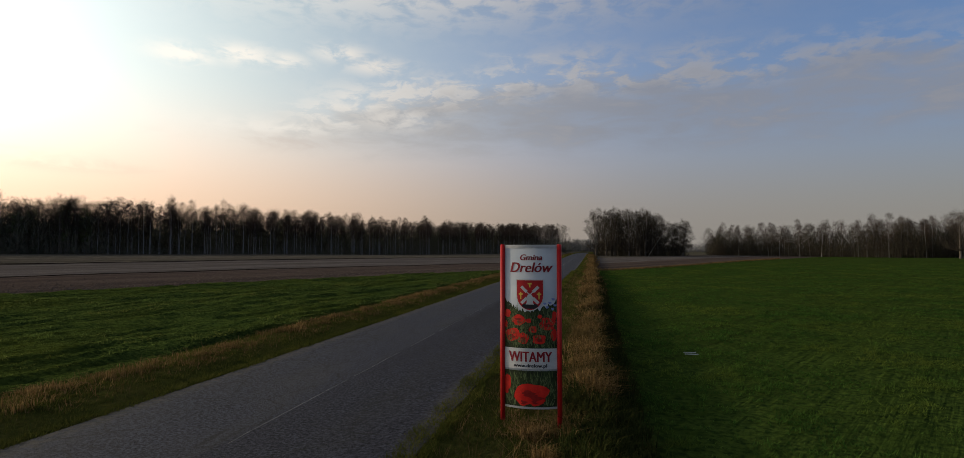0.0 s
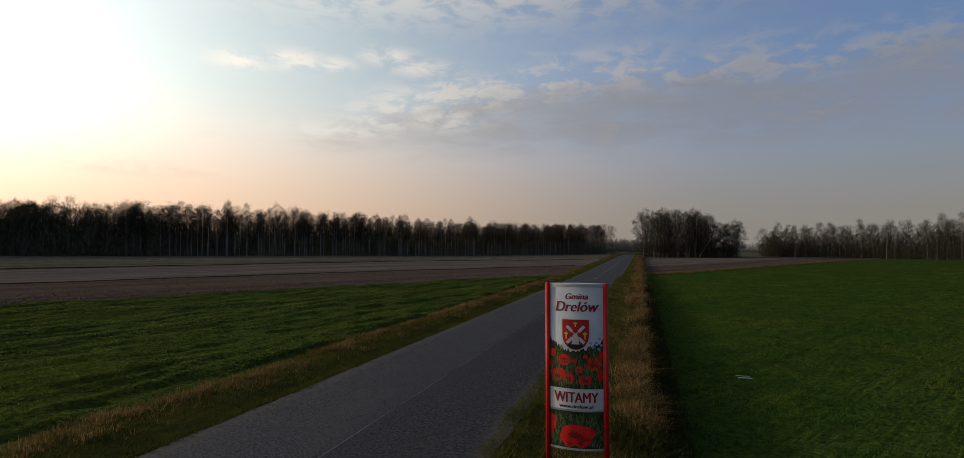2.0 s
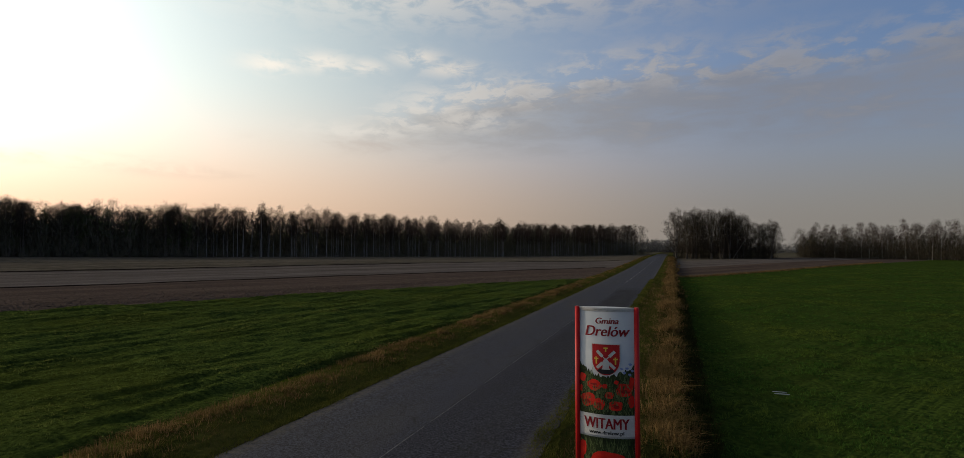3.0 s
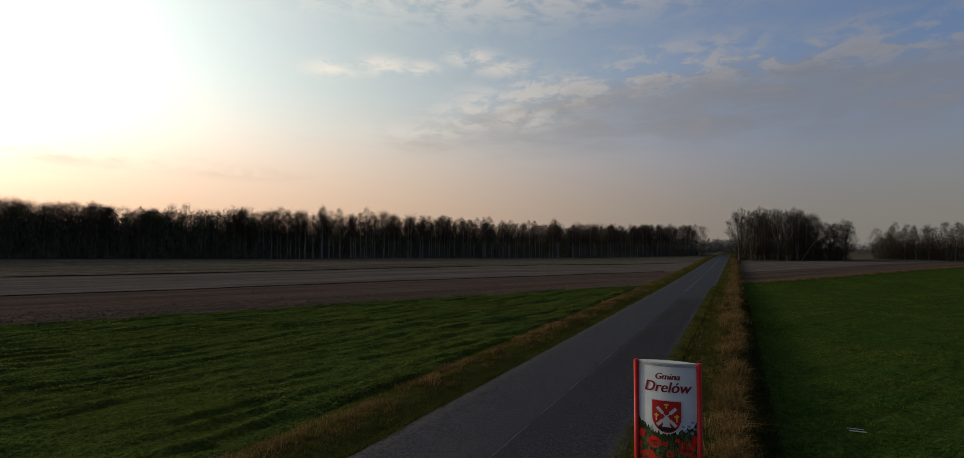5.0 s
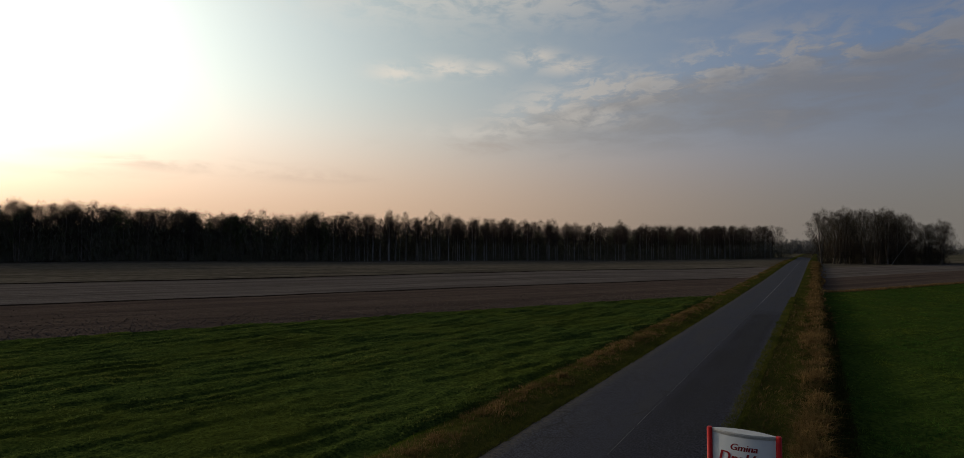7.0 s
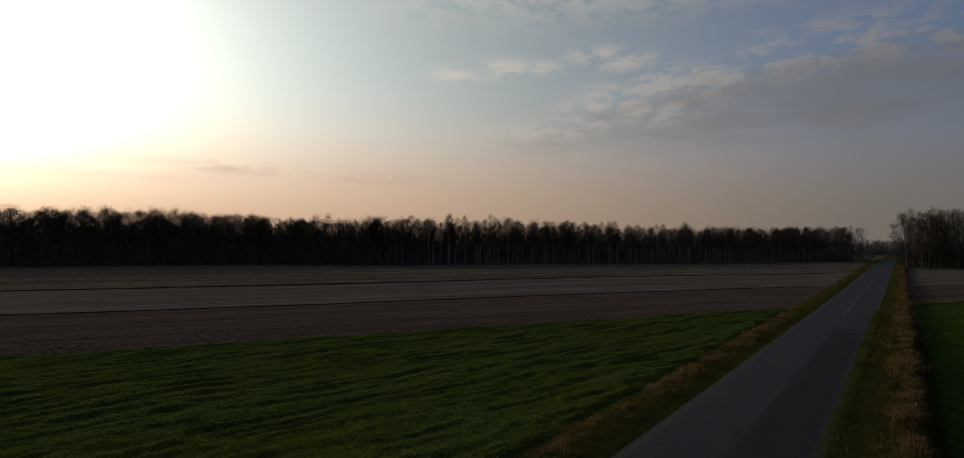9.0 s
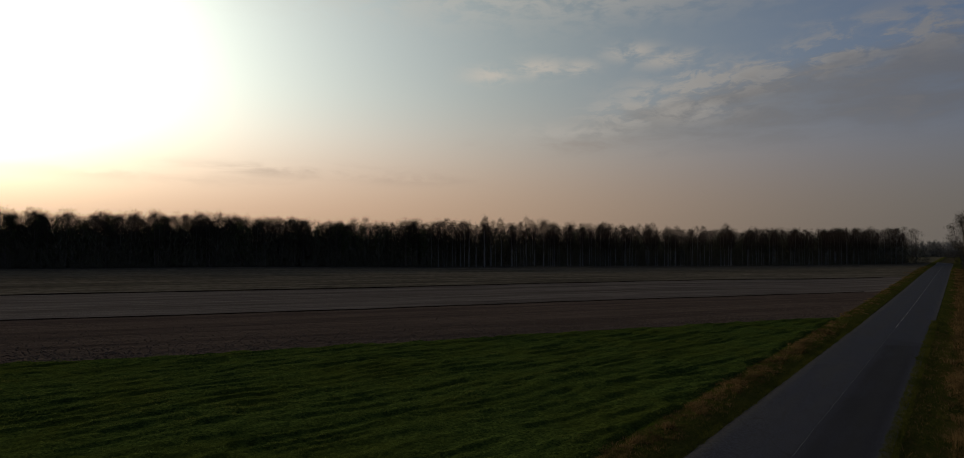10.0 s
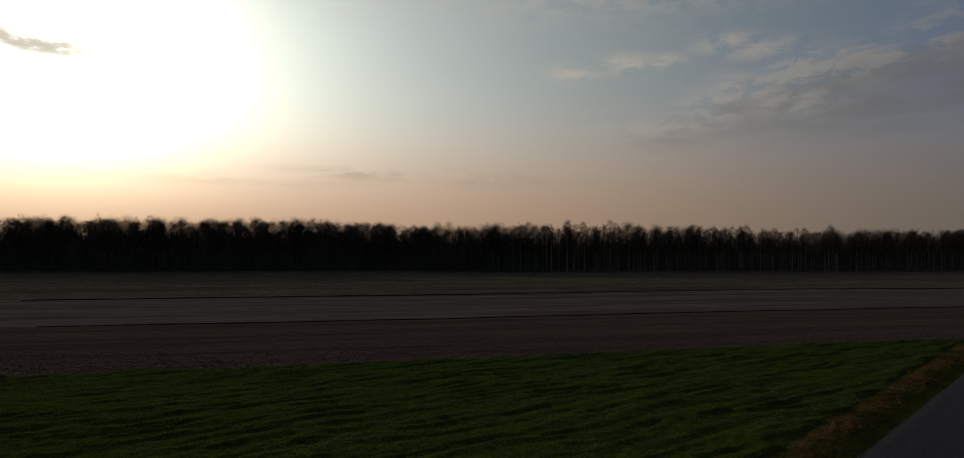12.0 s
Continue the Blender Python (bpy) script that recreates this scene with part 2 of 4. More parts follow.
def asphalt_build(k, place):
    p = k.xyz(place)
    x, y = p[0], p[1]
    big = k.noise(k.vec("MULTIPLY", place, (1.0, 0.18, 1.0)), 0.9, 5)
    grain = k.noise(place, 22.0, 4, 0.75)
    speck = k.noise(place, 9.0, 4, 0.7)
    old = k.mix(k.ramp(grain, 0.36, 0.64), (0.010, 0.011, 0.016), (0.064, 0.067, 0.096))
    old = k.mix(k.ramp(big, 0.4, 0.7, 0.0, 0.5), old, (0.052, 0.050, 0.053))
    fresh = k.mix(k.ramp(grain, 0.38, 0.66), (0.006, 0.006, 0.011), (0.060, 0.062, 0.088))
    fresh = k.mix(k.ramp(speck, 0.5, 0.75, 0.0, 0.6), fresh, (0.028, 0.028, 0.036))
    jag = k.math("ADD", x, k.math("MULTIPLY", k.math("SUBTRACT", big, 0.5), 0.5))
    relaid = k.math("MULTIPLY", k.ramp(jag, -4.95, -4.80), k.math("MULTIPLY", k.ramp(jag, -2.75, -2.45, 1.0, 0.25), k.ramp(k.math("ADD", y, k.math("MULTIPLY", x, 0.2)), 54.0, 54.4, 1.0, 0.15)))
    tone = k.mix(k.math("MULTIPLY", relaid, k.ramp(speck, 0.25, 0.6, 0.55, 1.0)), old, fresh)
    # a newer dark stretch of that lane, breaking up at both ends
    stretch = k.math("MULTIPLY", k.ramp(k.math("ADD", y, k.math("MULTIPLY", big, 6.0)), 54.6, 55.4, 1.0, 0.0), k.ramp(k.math("ADD", y, k.math("MULTIPLY", big, 14.0)), 18.0, 36.0))
    stretch = k.math("MULTIPLY", stretch, k.math("MULTIPLY", k.ramp(jag, -4.70, -4.35), k.ramp(jag, -3.0, -2.6, 1.0, 0.0)))
    tone = k.mix(k.math("MULTIPLY", stretch, k.ramp(big, 0.30, 0.55, 0.35, 0.75)), tone, (0.014, 0.014, 0.018))
    # tar-dark wheel lanes and drips
    lane = k.math("ADD", k.ramp(k.math("ABSOLUTE", k.math("ADD", x, 6.3)), 0.15, 0.5, 0.25, 0.0), k.ramp(k.math("ABSOLUTE", k.math("ADD", x, 3.5)), 0.1, 0.6, 0.35, 0.0))
    tone = k.mix(k.math("MULTIPLY", lane, big), tone, (0.035, 0.035, 0.037))
    # cracks
    c = k.add("ShaderNodeTexVoronoi")
    c.feature = "DISTANCE_TO_EDGE"
    k.put(c.inputs["Vector"], k.vec("ADD", place, k.vec("SCALE", k.join(speck, big, 0.0), 0.35)))
    k.put(c.inputs["Scale"], 0.75)
    crack = k.math("MULTIPLY", k.ramp(c.outputs["Distance"], 0.005, 0.018, 1.0, 0.0), k.ramp(big, 0.38, 0.52))
    tone = k.mix(k.math("MULTIPLY", crack, 0.7), tone, (0.02, 0.02, 0.02))
    # dirt washed in from the edges
    edge = k.math("ADD", k.ramp(jag, -7.6, -7.1, 0.8, 0.0), k.ramp(jag, -2.75, -2.3, 0.0, 0.7))
    tone = k.mix(k.math("MULTIPLY", edge, k.ramp(speck, 0.3, 0.7)), tone, (0.11, 0.095, 0.075))
    return tone, k.math("ADD", grain, k.math("MULTIPLY", speck, 0.4)), 0.03


def paint_build(k, place):
    worn = k.noise(place, 5.0, 5, 0.7)
    return k.mix(k.ramp(worn, 0.36, 0.56), (0.06, 0.06, 0.066), (0.22, 0.22, 0.22)), None, 0


def bark_birch_build(k, place):
    rings = k.noise(k.vec("MULTIPLY", place, (1.0, 1.0, 5.0)), 1.6, 4)
    p = k.xyz(place)
    tone = k.mix(k.ramp(rings, 0.52, 0.62), (0.23, 0.222, 0.215), (0.07, 0.06, 0.05))
    return k.mix(k.ramp(p[2], 8.0, 13.0), tone, (0.17, 0.135, 0.105)), rings, 0.02


def panel_build(k, place):
    n = k.noise(place, 3.0, 4)
    drip = k.noise(k.vec("MULTIPLY", place, (9.0, 9.0, 0.5)), 2.0, 3)
    tone = k.mix(k.ramp(n, 0.3, 0.7), (0.40, 0.44, 0.50), (0.49, 0.515, 0.55))
    return k.mix(k.ramp(drip, 0.55, 0.8, 0.0, 0.12), tone, (0.40, 0.40, 0.38)), None, 0


GROUND = material("ground_soil_and_turf", ground_build, 1.0, spec=0.0)
ASPHALT = material("worn_asphalt", asphalt_build, 0.85, spec=0.12)
ROAD_PAINT = material("worn_road_paint", paint_build, 0.7)
CEREAL = material("young_cereal_leaves", per_island((0.048, 0.078, 0.020), (0.094, 0.129, 0.034), (0.108, 0.123, 0.031)), 0.9, spec=0.0, thin=0.72)
CEREAL_DEEP = material("deep_green_cereal_leaves", leaf_build((0.025, 0.070, 0.013), (0.086, 0.158, 0.028), (0.020, 0.047, 0.013), (0.130, 0.152, 0.026)), 0.9, spec=0.0, thin=0.50)
def sward_build(k, place):
    """The closed top of the young crop: leaf tips, soil and painted shade between them, and yellowed patches."""
    tip = k.noise(place, 9.0, 5, 0.7)
    tuft = k.noise(place, 2.2, 4, 0.6)
    patch = k.noise(place, 0.16, 4)
    # near-black between the tips: bare soil plus the shade there, put into the colour
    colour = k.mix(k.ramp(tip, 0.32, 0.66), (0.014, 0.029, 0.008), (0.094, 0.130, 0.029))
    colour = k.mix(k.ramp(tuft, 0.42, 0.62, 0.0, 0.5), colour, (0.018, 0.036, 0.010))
    colour = k.mix(k.ramp(patch, 0.42, 0.64, 0.0, 0.4), colour, (0.058, 0.066, 0.010))
    return colour, k.math("ADD", tip, k.math("MULTIPLY", tuft, 1.6)), 0.15


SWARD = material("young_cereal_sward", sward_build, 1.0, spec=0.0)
DRY = material("dry_grass", per_island((0.128, 0.080, 0.031), (0.290, 0.186, 0.080), (0.092, 0.068, 0.027)), 0.9, spec=0.0, thin=0.35)
TURF = material("short_verge_grass", per_island((0.060, 0.072, 0.015), (0.130, 0.122, 0.030), (0.054, 0.064, 0.015)), 0.85, spec=0.0, thin=0.35)
# darker than TURF: the bank's shadow side is put into the leaf colour
BANK = material("shade_toned_bank_weeds", per_island((0.020, 0.030, 0.008), (0.058, 0.062, 0.018), (0.034, 0.034, 0.012)), 0.95, spec=0.0, thin=0.2)
# furrow soil coloured dark all over to stand for the ridges' shadow side
FURROW_SHADE = material("shade_dark_furrow", blotched((0.020, 0.015, 0.012), (0.055, 0.041, 0.034), 1.2), 1.0, spec=0.0)
CLOD = material("soil_clods", blotched((0.085, 0.066, 0.056), (0.170, 0.135, 0.118), 3.0, 0.03), 1.0, spec=0.0)
BIRCH = material("birch_bark", bark_birch_build, 0.85)
BARK = material("grey_brown_bark", blotched((0.080, 0.068, 0.056), (0.165, 0.142, 0.120), 1.5, 0.04), 1.0, spec=0.0)
TWIG = material("bare_twigs", per_island((0.036, 0.029, 0.023), (0.078, 0.063, 0.050), (0.057, 0.050, 0.036)), 1.0, spec=0.0)
REDTWIG = material("reddish_birch_twigs", per_island((0.036, 0.024, 0.020), (0.074, 0.050, 0.041), (0.052, 0.039, 0.030)), 1.0, spec=0.0)
NEEDLE = material("pine_needles", per_island((0.056, 0.074, 0.030), (0.104, 0.124, 0.052), (0.104, 0.113, 0.052)), 0.9, spec=0.0)
# olive twigs, paler than BRUSH: the hazy veil over the wood is painted in
THICKET = material("veil_lightened_thicket_twigs", per_island((0.086, 0.079, 0.057), (0.156, 0.140, 0.106), (0.104, 0.107, 0.066)), 1.0, spec=0.0)
BRUSH = material("undergrowth_twigs", per_island((0.032, 0.027, 0.021), (0.062, 0.052, 0.041), (0.042, 0.040, 0.026)), 1.0, spec=0.0)
# pale bluish grey stands in for the haze in front of the distant wood
FAR_TWIG = material("haze_grey_far_twigs", per_island((0.085, 0.085, 0.090), (0.150, 0.148, 0.152), (0.110, 0.110, 0.108)), 1.0, spec=0.0)
RED = material("red_pole_paint", blotched((0.42, 0.010, 0.012), (0.50, 0.016, 0.016), 6.0), 0.5, spec=0.3)
PANEL = material("pale_printed_panel", panel_build, 0.42, spec=0.45)
ALU = material("brushed_aluminium_trim", blotched((0.42, 0.43, 0.45), (0.55, 0.56, 0.58), 9.0), 0.45, metal=0.6)
INK_RED = material("dark_red_lettering", blotched((0.20, 0.007, 0.014), (0.25, 0.011, 0.018), 8.0), 0.45)
INK_BRIGHT = material("printed_poppy_red", blotched((0.52, 0.010, 0.007), (0.68, 0.026, 0.014), 7.0), 0.45)
INK_PETAL = material("printed_petal_shade", blotched((0.20, 0.006, 0.006), (0.30, 0.010, 0.010), 9.0), 0.45)
INK_SHIELD = material("printed_shield_red", blotched((0.40, 0.010, 0.014), (0.46, 0.014, 0.018), 8.0), 0.45)
INK_BLACK = material("printed_black", blotched((0.012, 0.012, 0.016), (0.022, 0.022, 0.026), 8.0), 0.45)
INK_GOLD = material("printed_gold", blotched((0.62, 0.42, 0.06), (0.70, 0.50, 0.09), 8.0), 0.45)
INK_WHITE = material("printed_white", blotched((0.49, 0.50, 0.51), (0.56, 0.57, 0.58), 8.0), 0.45)
INK_LEAF = material("printed_meadow_leaves", per_island((0.016, 0.034, 0.008), (0.15, 0.19, 0.08), (0.05, 0.08, 0.02)), 0.45)
INK_DARK = material("printed_meadow_shade", blotched((0.009, 0.016, 0.006), (0.030, 0.050, 0.014), 14.0), 0.45)
INK_BLUE = material("printed_cornflower_blue", blotched((0.16, 0.22, 0.48), (0.24, 0.32, 0.60), 12.0), 0.45)
LITTER = material("white_sheet_metal", blotched((0.46, 0.48, 0.53), (0.60, 0.62, 0.66), 5.0), 0.5)

# ---- mesh helpers ----


def mesh_of(name, verts, faces, mats, slots=None, smooth=False):
    """A mesh from numpy arrays: verts (n, 3), faces (m, 3 or 4)."""
    verts, faces = np.asarray(verts, np.float32), np.asarray(faces, np.int32)
    me = bpy.data.meshes.new(name)
    side = faces.shape[1]
    me.vertices.add(len(verts)), me.loops.add(faces.size), me.polygons.add(len(faces))
    me.vertices.foreach_set("co", verts.ravel())
    me.loops.foreach_set("vertex_index", faces.ravel())
    me.polygons.foreach_set("loop_start", np.arange(0, faces.size, side, dtype=np.int32))
    me.polygons.foreach_set("loop_total", np.full(len(faces), side, dtype=np.int32))
    me.polygons.foreach_set("use_smooth", np.full(len(faces), smooth, dtype=bool))
    for m in mats if isinstance(mats, (list, tuple)) else (mats,):
        me.materials.append(m)
    if slots is not None:
        me.polygons.foreach_set("material_index", np.asarray(slots, np.int32))
    me.update(calc_edges=True)
    me.validate()
    return me


def part(name, data, mat, parent, label=""):
    """Links a bmesh or mesh as one mesh object under a thing or a part."""
    if isinstance(data, bmesh.types.BMesh):
        me = bpy.data.meshes.new(name)
        data.to_mesh(me)
        data.free()
        me.materials.append(mat)
    else:
        me = data
    ob = new(name, me)
    ob.parent = parent
    if label:
        tagged(ob, label=label)
    return ob


def smoothstep(x, a, b):
    t = np.clip((np.asarray(x, float) - a) / (b - a), 0, 1)
    return t * t * (3 - 2 * t)


def wave(x, y):
    """Slow unevenness of the fields, in metres."""
    return 0.035 * np.sin(0.31 * x + 0.9 * np.sin(0.11 * y)) * np.sin(0.23 * y + 1.3) + 0.05 * np.sin(0.05 * x + 0.04 * y)


PROFILE_X = np.array([-3000, -10.6, -9.95, -9.3, -8.7, -8.1, -7.72, -7.5, -2.5, -2.26, -1.5, -0.6, 0.1, 0.7, 1.5, 3.0, 3000])
PROFILE_Z = np.array([0.0, 0.0, 0.05, 0.13, 0.09, -0.02, -0.09, -0.13, -0.13, -0.06, -0.19, -0.31, -0.33, -0.64, -0.80, -0.84, -0.84])


def far_rise(x, y):
    """The land climbs a little towards the woods, most of all across the strips of the sunny side."""
    x, y = np.asarray(x, float), np.asarray(y, float)
    plain = 0.85 * smoothstep(np.hypot(x, y), 70, 230)
    across = STRIP * y - x
    strips = np.interp(across, (30, 51, 78, 110, 200), (-0.10, -0.15, 0.15, 0.76, 1.25))
    strips = strips + smoothstep(across, 110, 200) * np.clip(0.65 - 0.0091 * (y - 77), -0.65, 0.65)
    return plain + (strips - plain) * smoothstep(-x, 10.8, 40)


def ground_z(x, y):
    x, y = np.asarray(x, float), np.asarray(y, float)
    z = np.interp(x, PROFILE_X, PROFILE_Z)
    off = np.clip(np.maximum(-10.5 - x, x - 2.0), 0, 6) / 6
    return z + off * wave(x, y) + far_rise(x, y)


# ---- ground and road ----
def build_ground():
    xs = np.concatenate([[-3000, -1800, -1000, -600, -400], np.linspace(-300, -70, 24), np.arange(-68, -11, 1.5), PROFILE_X[1:-1],
                         np.arange(4, 80, 1.5), np.linspace(84, 300, 24), [400, 600, 1000, 1800, 3000]])
    xs = np.unique(np.round(np.concatenate([xs, np.arange(-10.8, -7.8, 0.3), np.arange(-2.0, 2.6, 0.25)]), 3))
    ys = np.concatenate([[-3000, -1500, -700, -300, -120, -60], np.arange(-30, 110, 1.5), np.linspace(112, 340, 60), [400, 500, 700, 1000, 1800, 3200]])
    gx, gy = np.meshgrid(xs, ys)
    gz = ground_z(gx, gy)
    rough = 0.02 * np.sin(gx * 7.1 + gy * 3.3) * np.sin(gy * 5.7 - gx * 2.2)
    gz = gz + np.where((gx > -7.9) & (gx < -2.1), 0, rough) * (np.abs(gx) < 60)
    n, m = len(xs), len(ys)
    i = np.arange(n * m).reshape(m, n)
    faces = np.stack([i[:-1, :-1], i[:-1, 1:], i[1:, 1:], i[1:, :-1]], -1).reshape(-1, 4)
    me = mesh_of("ground", np.stack([gx, gy, gz], -1).reshape(-1, 3), faces, GROUND, smooth=True)
    tagged(new("ground", me), "open farmland with green cereal, ploughed soil strips and grassy verges", "ground", kind="structure")


ROAD_L, ROAD_R, ROAD_MID = -7.67, -2.27, -4.84


def road_axis(s):
    """The middle of the road and its left-hand normal at s metres along it; it bends left far off."""
    if s < 300:
        return np.array([-4.97, s]), np.array([-1.0, 0.0])
    a = min((s - 300) / 110, 1.25)
    extra = max(s - 300 - 137.5, 0)
    c = np.array([-4.97 - 110 * (1 - math.cos(a)), 300 + 110 * math.sin(a)])
    return c + extra * np.array([-math.sin(a), math.cos(a)]), np.array([-math.cos(a), -math.sin(a)])


def build_road():
    rng = np.random.default_rng(4)
    steps = np.concatenate([[-60], np.arange(-20, 90, 0.5), np.arange(90, 300, 5), np.arange(300, 720, 6)])
    cross = np.array([-2.70, -1.4, 0.0, 1.4, 2.70])
    crown = np.array([-0.030, -0.013, 0.0, -0.013, -0.030])
    verts = []
    for s in steps:
        c, nrm = road_axis(s)
        wob = rng.normal(0, 0.015, 2) if s < 90 else (0, 0)
        for j, (u, z) in enumerate(zip(cross, crown)):
            u = u + (wob[0] if j == 0 else wob[1] if j == 4 else 0)
            q = c - nrm * u
            verts.append((q[0], q[1], z + float(far_rise(q[0], q[1]))))
    k = len(cross)
    # a skirt, so that the edge of the asphalt has thickness
    top = np.array(verts).reshape(len(steps), k, 3)
    skirt_l, skirt_r = top[:, :1].copy(), top[:, -1:].copy()
    skirt_l[..., 2] -= 0.10
    skirt_r[..., 2] -= 0.10
    full = np.concatenate([skirt_l, top, skirt_r], 1)
    i = np.arange(len(steps) * (k + 2)).reshape(len(steps), k + 2)
    faces = np.stack([i[:-1, :-1], i[:-1, 1:], i[1:, 1:], i[1:, :-1]], -1).reshape(-1, 4)
    road = new("road", mesh_of("road", full.reshape(-1, 3), faces, ASPHALT))
    tagged(road, "narrow worn grey asphalt country road with a relaid darker lane", "road", kind="structure")
    # the thin worn middle line: long scraps near, clear dashes further off
    y, marks = 2.0, 0
    while y < 265:
        long = rng.uniform(2.2, 5.5) if y < 60 else 4.0
        gap = rng.uniform(0.25, 0.9) if y < 60 else 2.2
        half = 0.005 if y < 60 else 0.036
        n = max(2, int(long / 0.5))
        yy = np.linspace(y, y + long, n + 1)
        jit = rng.normal(0, 0.008, n + 1)
        wid = half * rng.uniform(0.6, 1.1, n + 1)
        zz = 0.006 + far_rise(ROAD_MID, yy)
        v = np.concatenate([np.stack([ROAD_MID + jit - wid, yy, zz], 1), np.stack([ROAD_MID + jit + wid, yy, zz], 1)])
        f = [(a, a + n + 1, a + n + 2, a + 1) for a in range(n)]
        part("road_marking", mesh_of("road_marking", v, f, ROAD_PAINT), None, road, "worn white centre line dash")
        y += long + gap
        marks += 1


# ---- grass, cereal and clods ----
def blades(rng, base, tall, wide, lean, count, curl=0.0, spread=0.03):
    """Tapered leaf blades: count for each base point, one triangle or, if curled, three."""
    n = len(base) * count
    b = np.repeat(base, count, 0)
    h = np.repeat(tall, count) * rng.uniform(0.55, 1.15, n)
    a = rng.uniform(0, 2 * np.pi, n)
    b = b + np.stack([np.cos(a), np.sin(a), np.zeros(n)], 1) * (rng.uniform(0, 1, n) ** 0.5 * spread)[:, None]
    t = a + rng.normal(0, 0.8, n)
    ln = np.abs(rng.normal(lean, lean * 0.5, n))
    side = np.stack([-np.sin(t), np.cos(t), np.zeros(n)], 1) * (np.repeat(wide, count) * rng.uniform(0.6, 1.2, n))[:, None] * 0.5
    out = np.stack([np.cos(t), np.sin(t), np.zeros(n)], 1) * (h * ln)[:, None]
    up = np.stack([np.zeros(n), np.zeros(n), h], 1)
    if not curl:
        v = np.stack([b - side, b + side, b + out + up], 1).reshape(-1, 3)
        return v, np.arange(n * 3).reshape(-1, 3)
    mid = b + out * 0.35 + up * 0.62
    tip = b + out * (1 + curl) + up * (1 - 0.45 * curl)
    v = np.stack([b - side, b + side, mid - side * 0.7, mid + side * 0.7, tip], 1).reshape(-1, 3)
    o = np.arange(n)[:, None] * 5
    f = np.concatenate([o + [[0, 1, 3]], o + [[0, 3, 2]], o + [[2, 3, 4]]], 0)
    return v, f


def stuff(name, chunks, mat, label, category):
    verts, faces, off = [], [], 0
    for v, f in chunks:
        verts.append(v)
        faces.append(f + off)
        off += len(v)
    me = mesh_of(name, np.concatenate(verts), np.concatenate(faces), mat)
    return tagged(new(name, me), label, category, kind="stuff")


def on_ground(x, y, sink=0.01):
    return np.stack([x, y, ground_z(x, y) - sink], 1)


def lumpy(x, y, size, seed=0.0):
    """Smooth irregular 0..1 pattern of about that size in metres."""
    u, v = x / size + seed, y / size - seed
    g = np.sin(1.7 * u + 1.3 * np.sin(1.1 * v)) + np.sin(2.3 * v + 1.7 * np.sin(0.9 * u + 1.0)) + np.sin(3.1 * (u + v) + 2.0 * np.sin(1.3 * u - 0.7 * v))
    return np.clip(0.5 + g / 5.0, 0, 1)


def value_noise(u, v, seed=0):
    """Smooth lattice noise, 0..1."""
    i, j = np.floor(u).astype(np.int64), np.floor(v).astype(np.int64)
    a, b = u - i, v - j
    a, b = a * a * (3 - 2 * a), b * b * (3 - 2 * b)

    def h(p, q):
        n = (p * 374761393 + q * 668265263 + seed * 1442695041) & 0xFFFFFFFF
        n = ((n ^ (n >> 13)) * 1274126177) & 0xFFFFFFFF
        return ((n ^ (n >> 16)) & 0xFFFF) / 65535.0

    return (h(i, j) * (1 - a) + h(i + 1, j) * a) * (1 - b) + (h(i, j + 1) * (1 - a) + h(i + 1, j + 1) * a) * b


SOWN = 0.2                       # the drill rows of the green field run along (0.2, 1)


def swell(x, y):
    """Height 0..1 of the crop: broken, uneven waves along the drill rows, with tufts on them."""
    w, v = x - SOWN * y, y + SOWN * x
    bend = 1.6 * value_noise(w * 0.25, v * 0.16, 1) + 0.7 * value_noise(w * 0.7, v * 0.5, 2)
    long = value_noise(w * 1.55 + bend, v * 0.24, 3)
    ridge = 1 - np.abs(2 * long - 1)
    short = value_noise(w * 2.9 + 2 * bend, v * 0.62, 4)
    tuft = value_noise(x * 3.3, y * 3.3, 5)
    big = value_noise(x * 0.22, y * 0.22, 6)
    return np.clip((0.50 * ridge ** 1.5 + 0.30 * short) * (0.55 + 0.9 * big) + 0.26 * tuft, 0, 1)


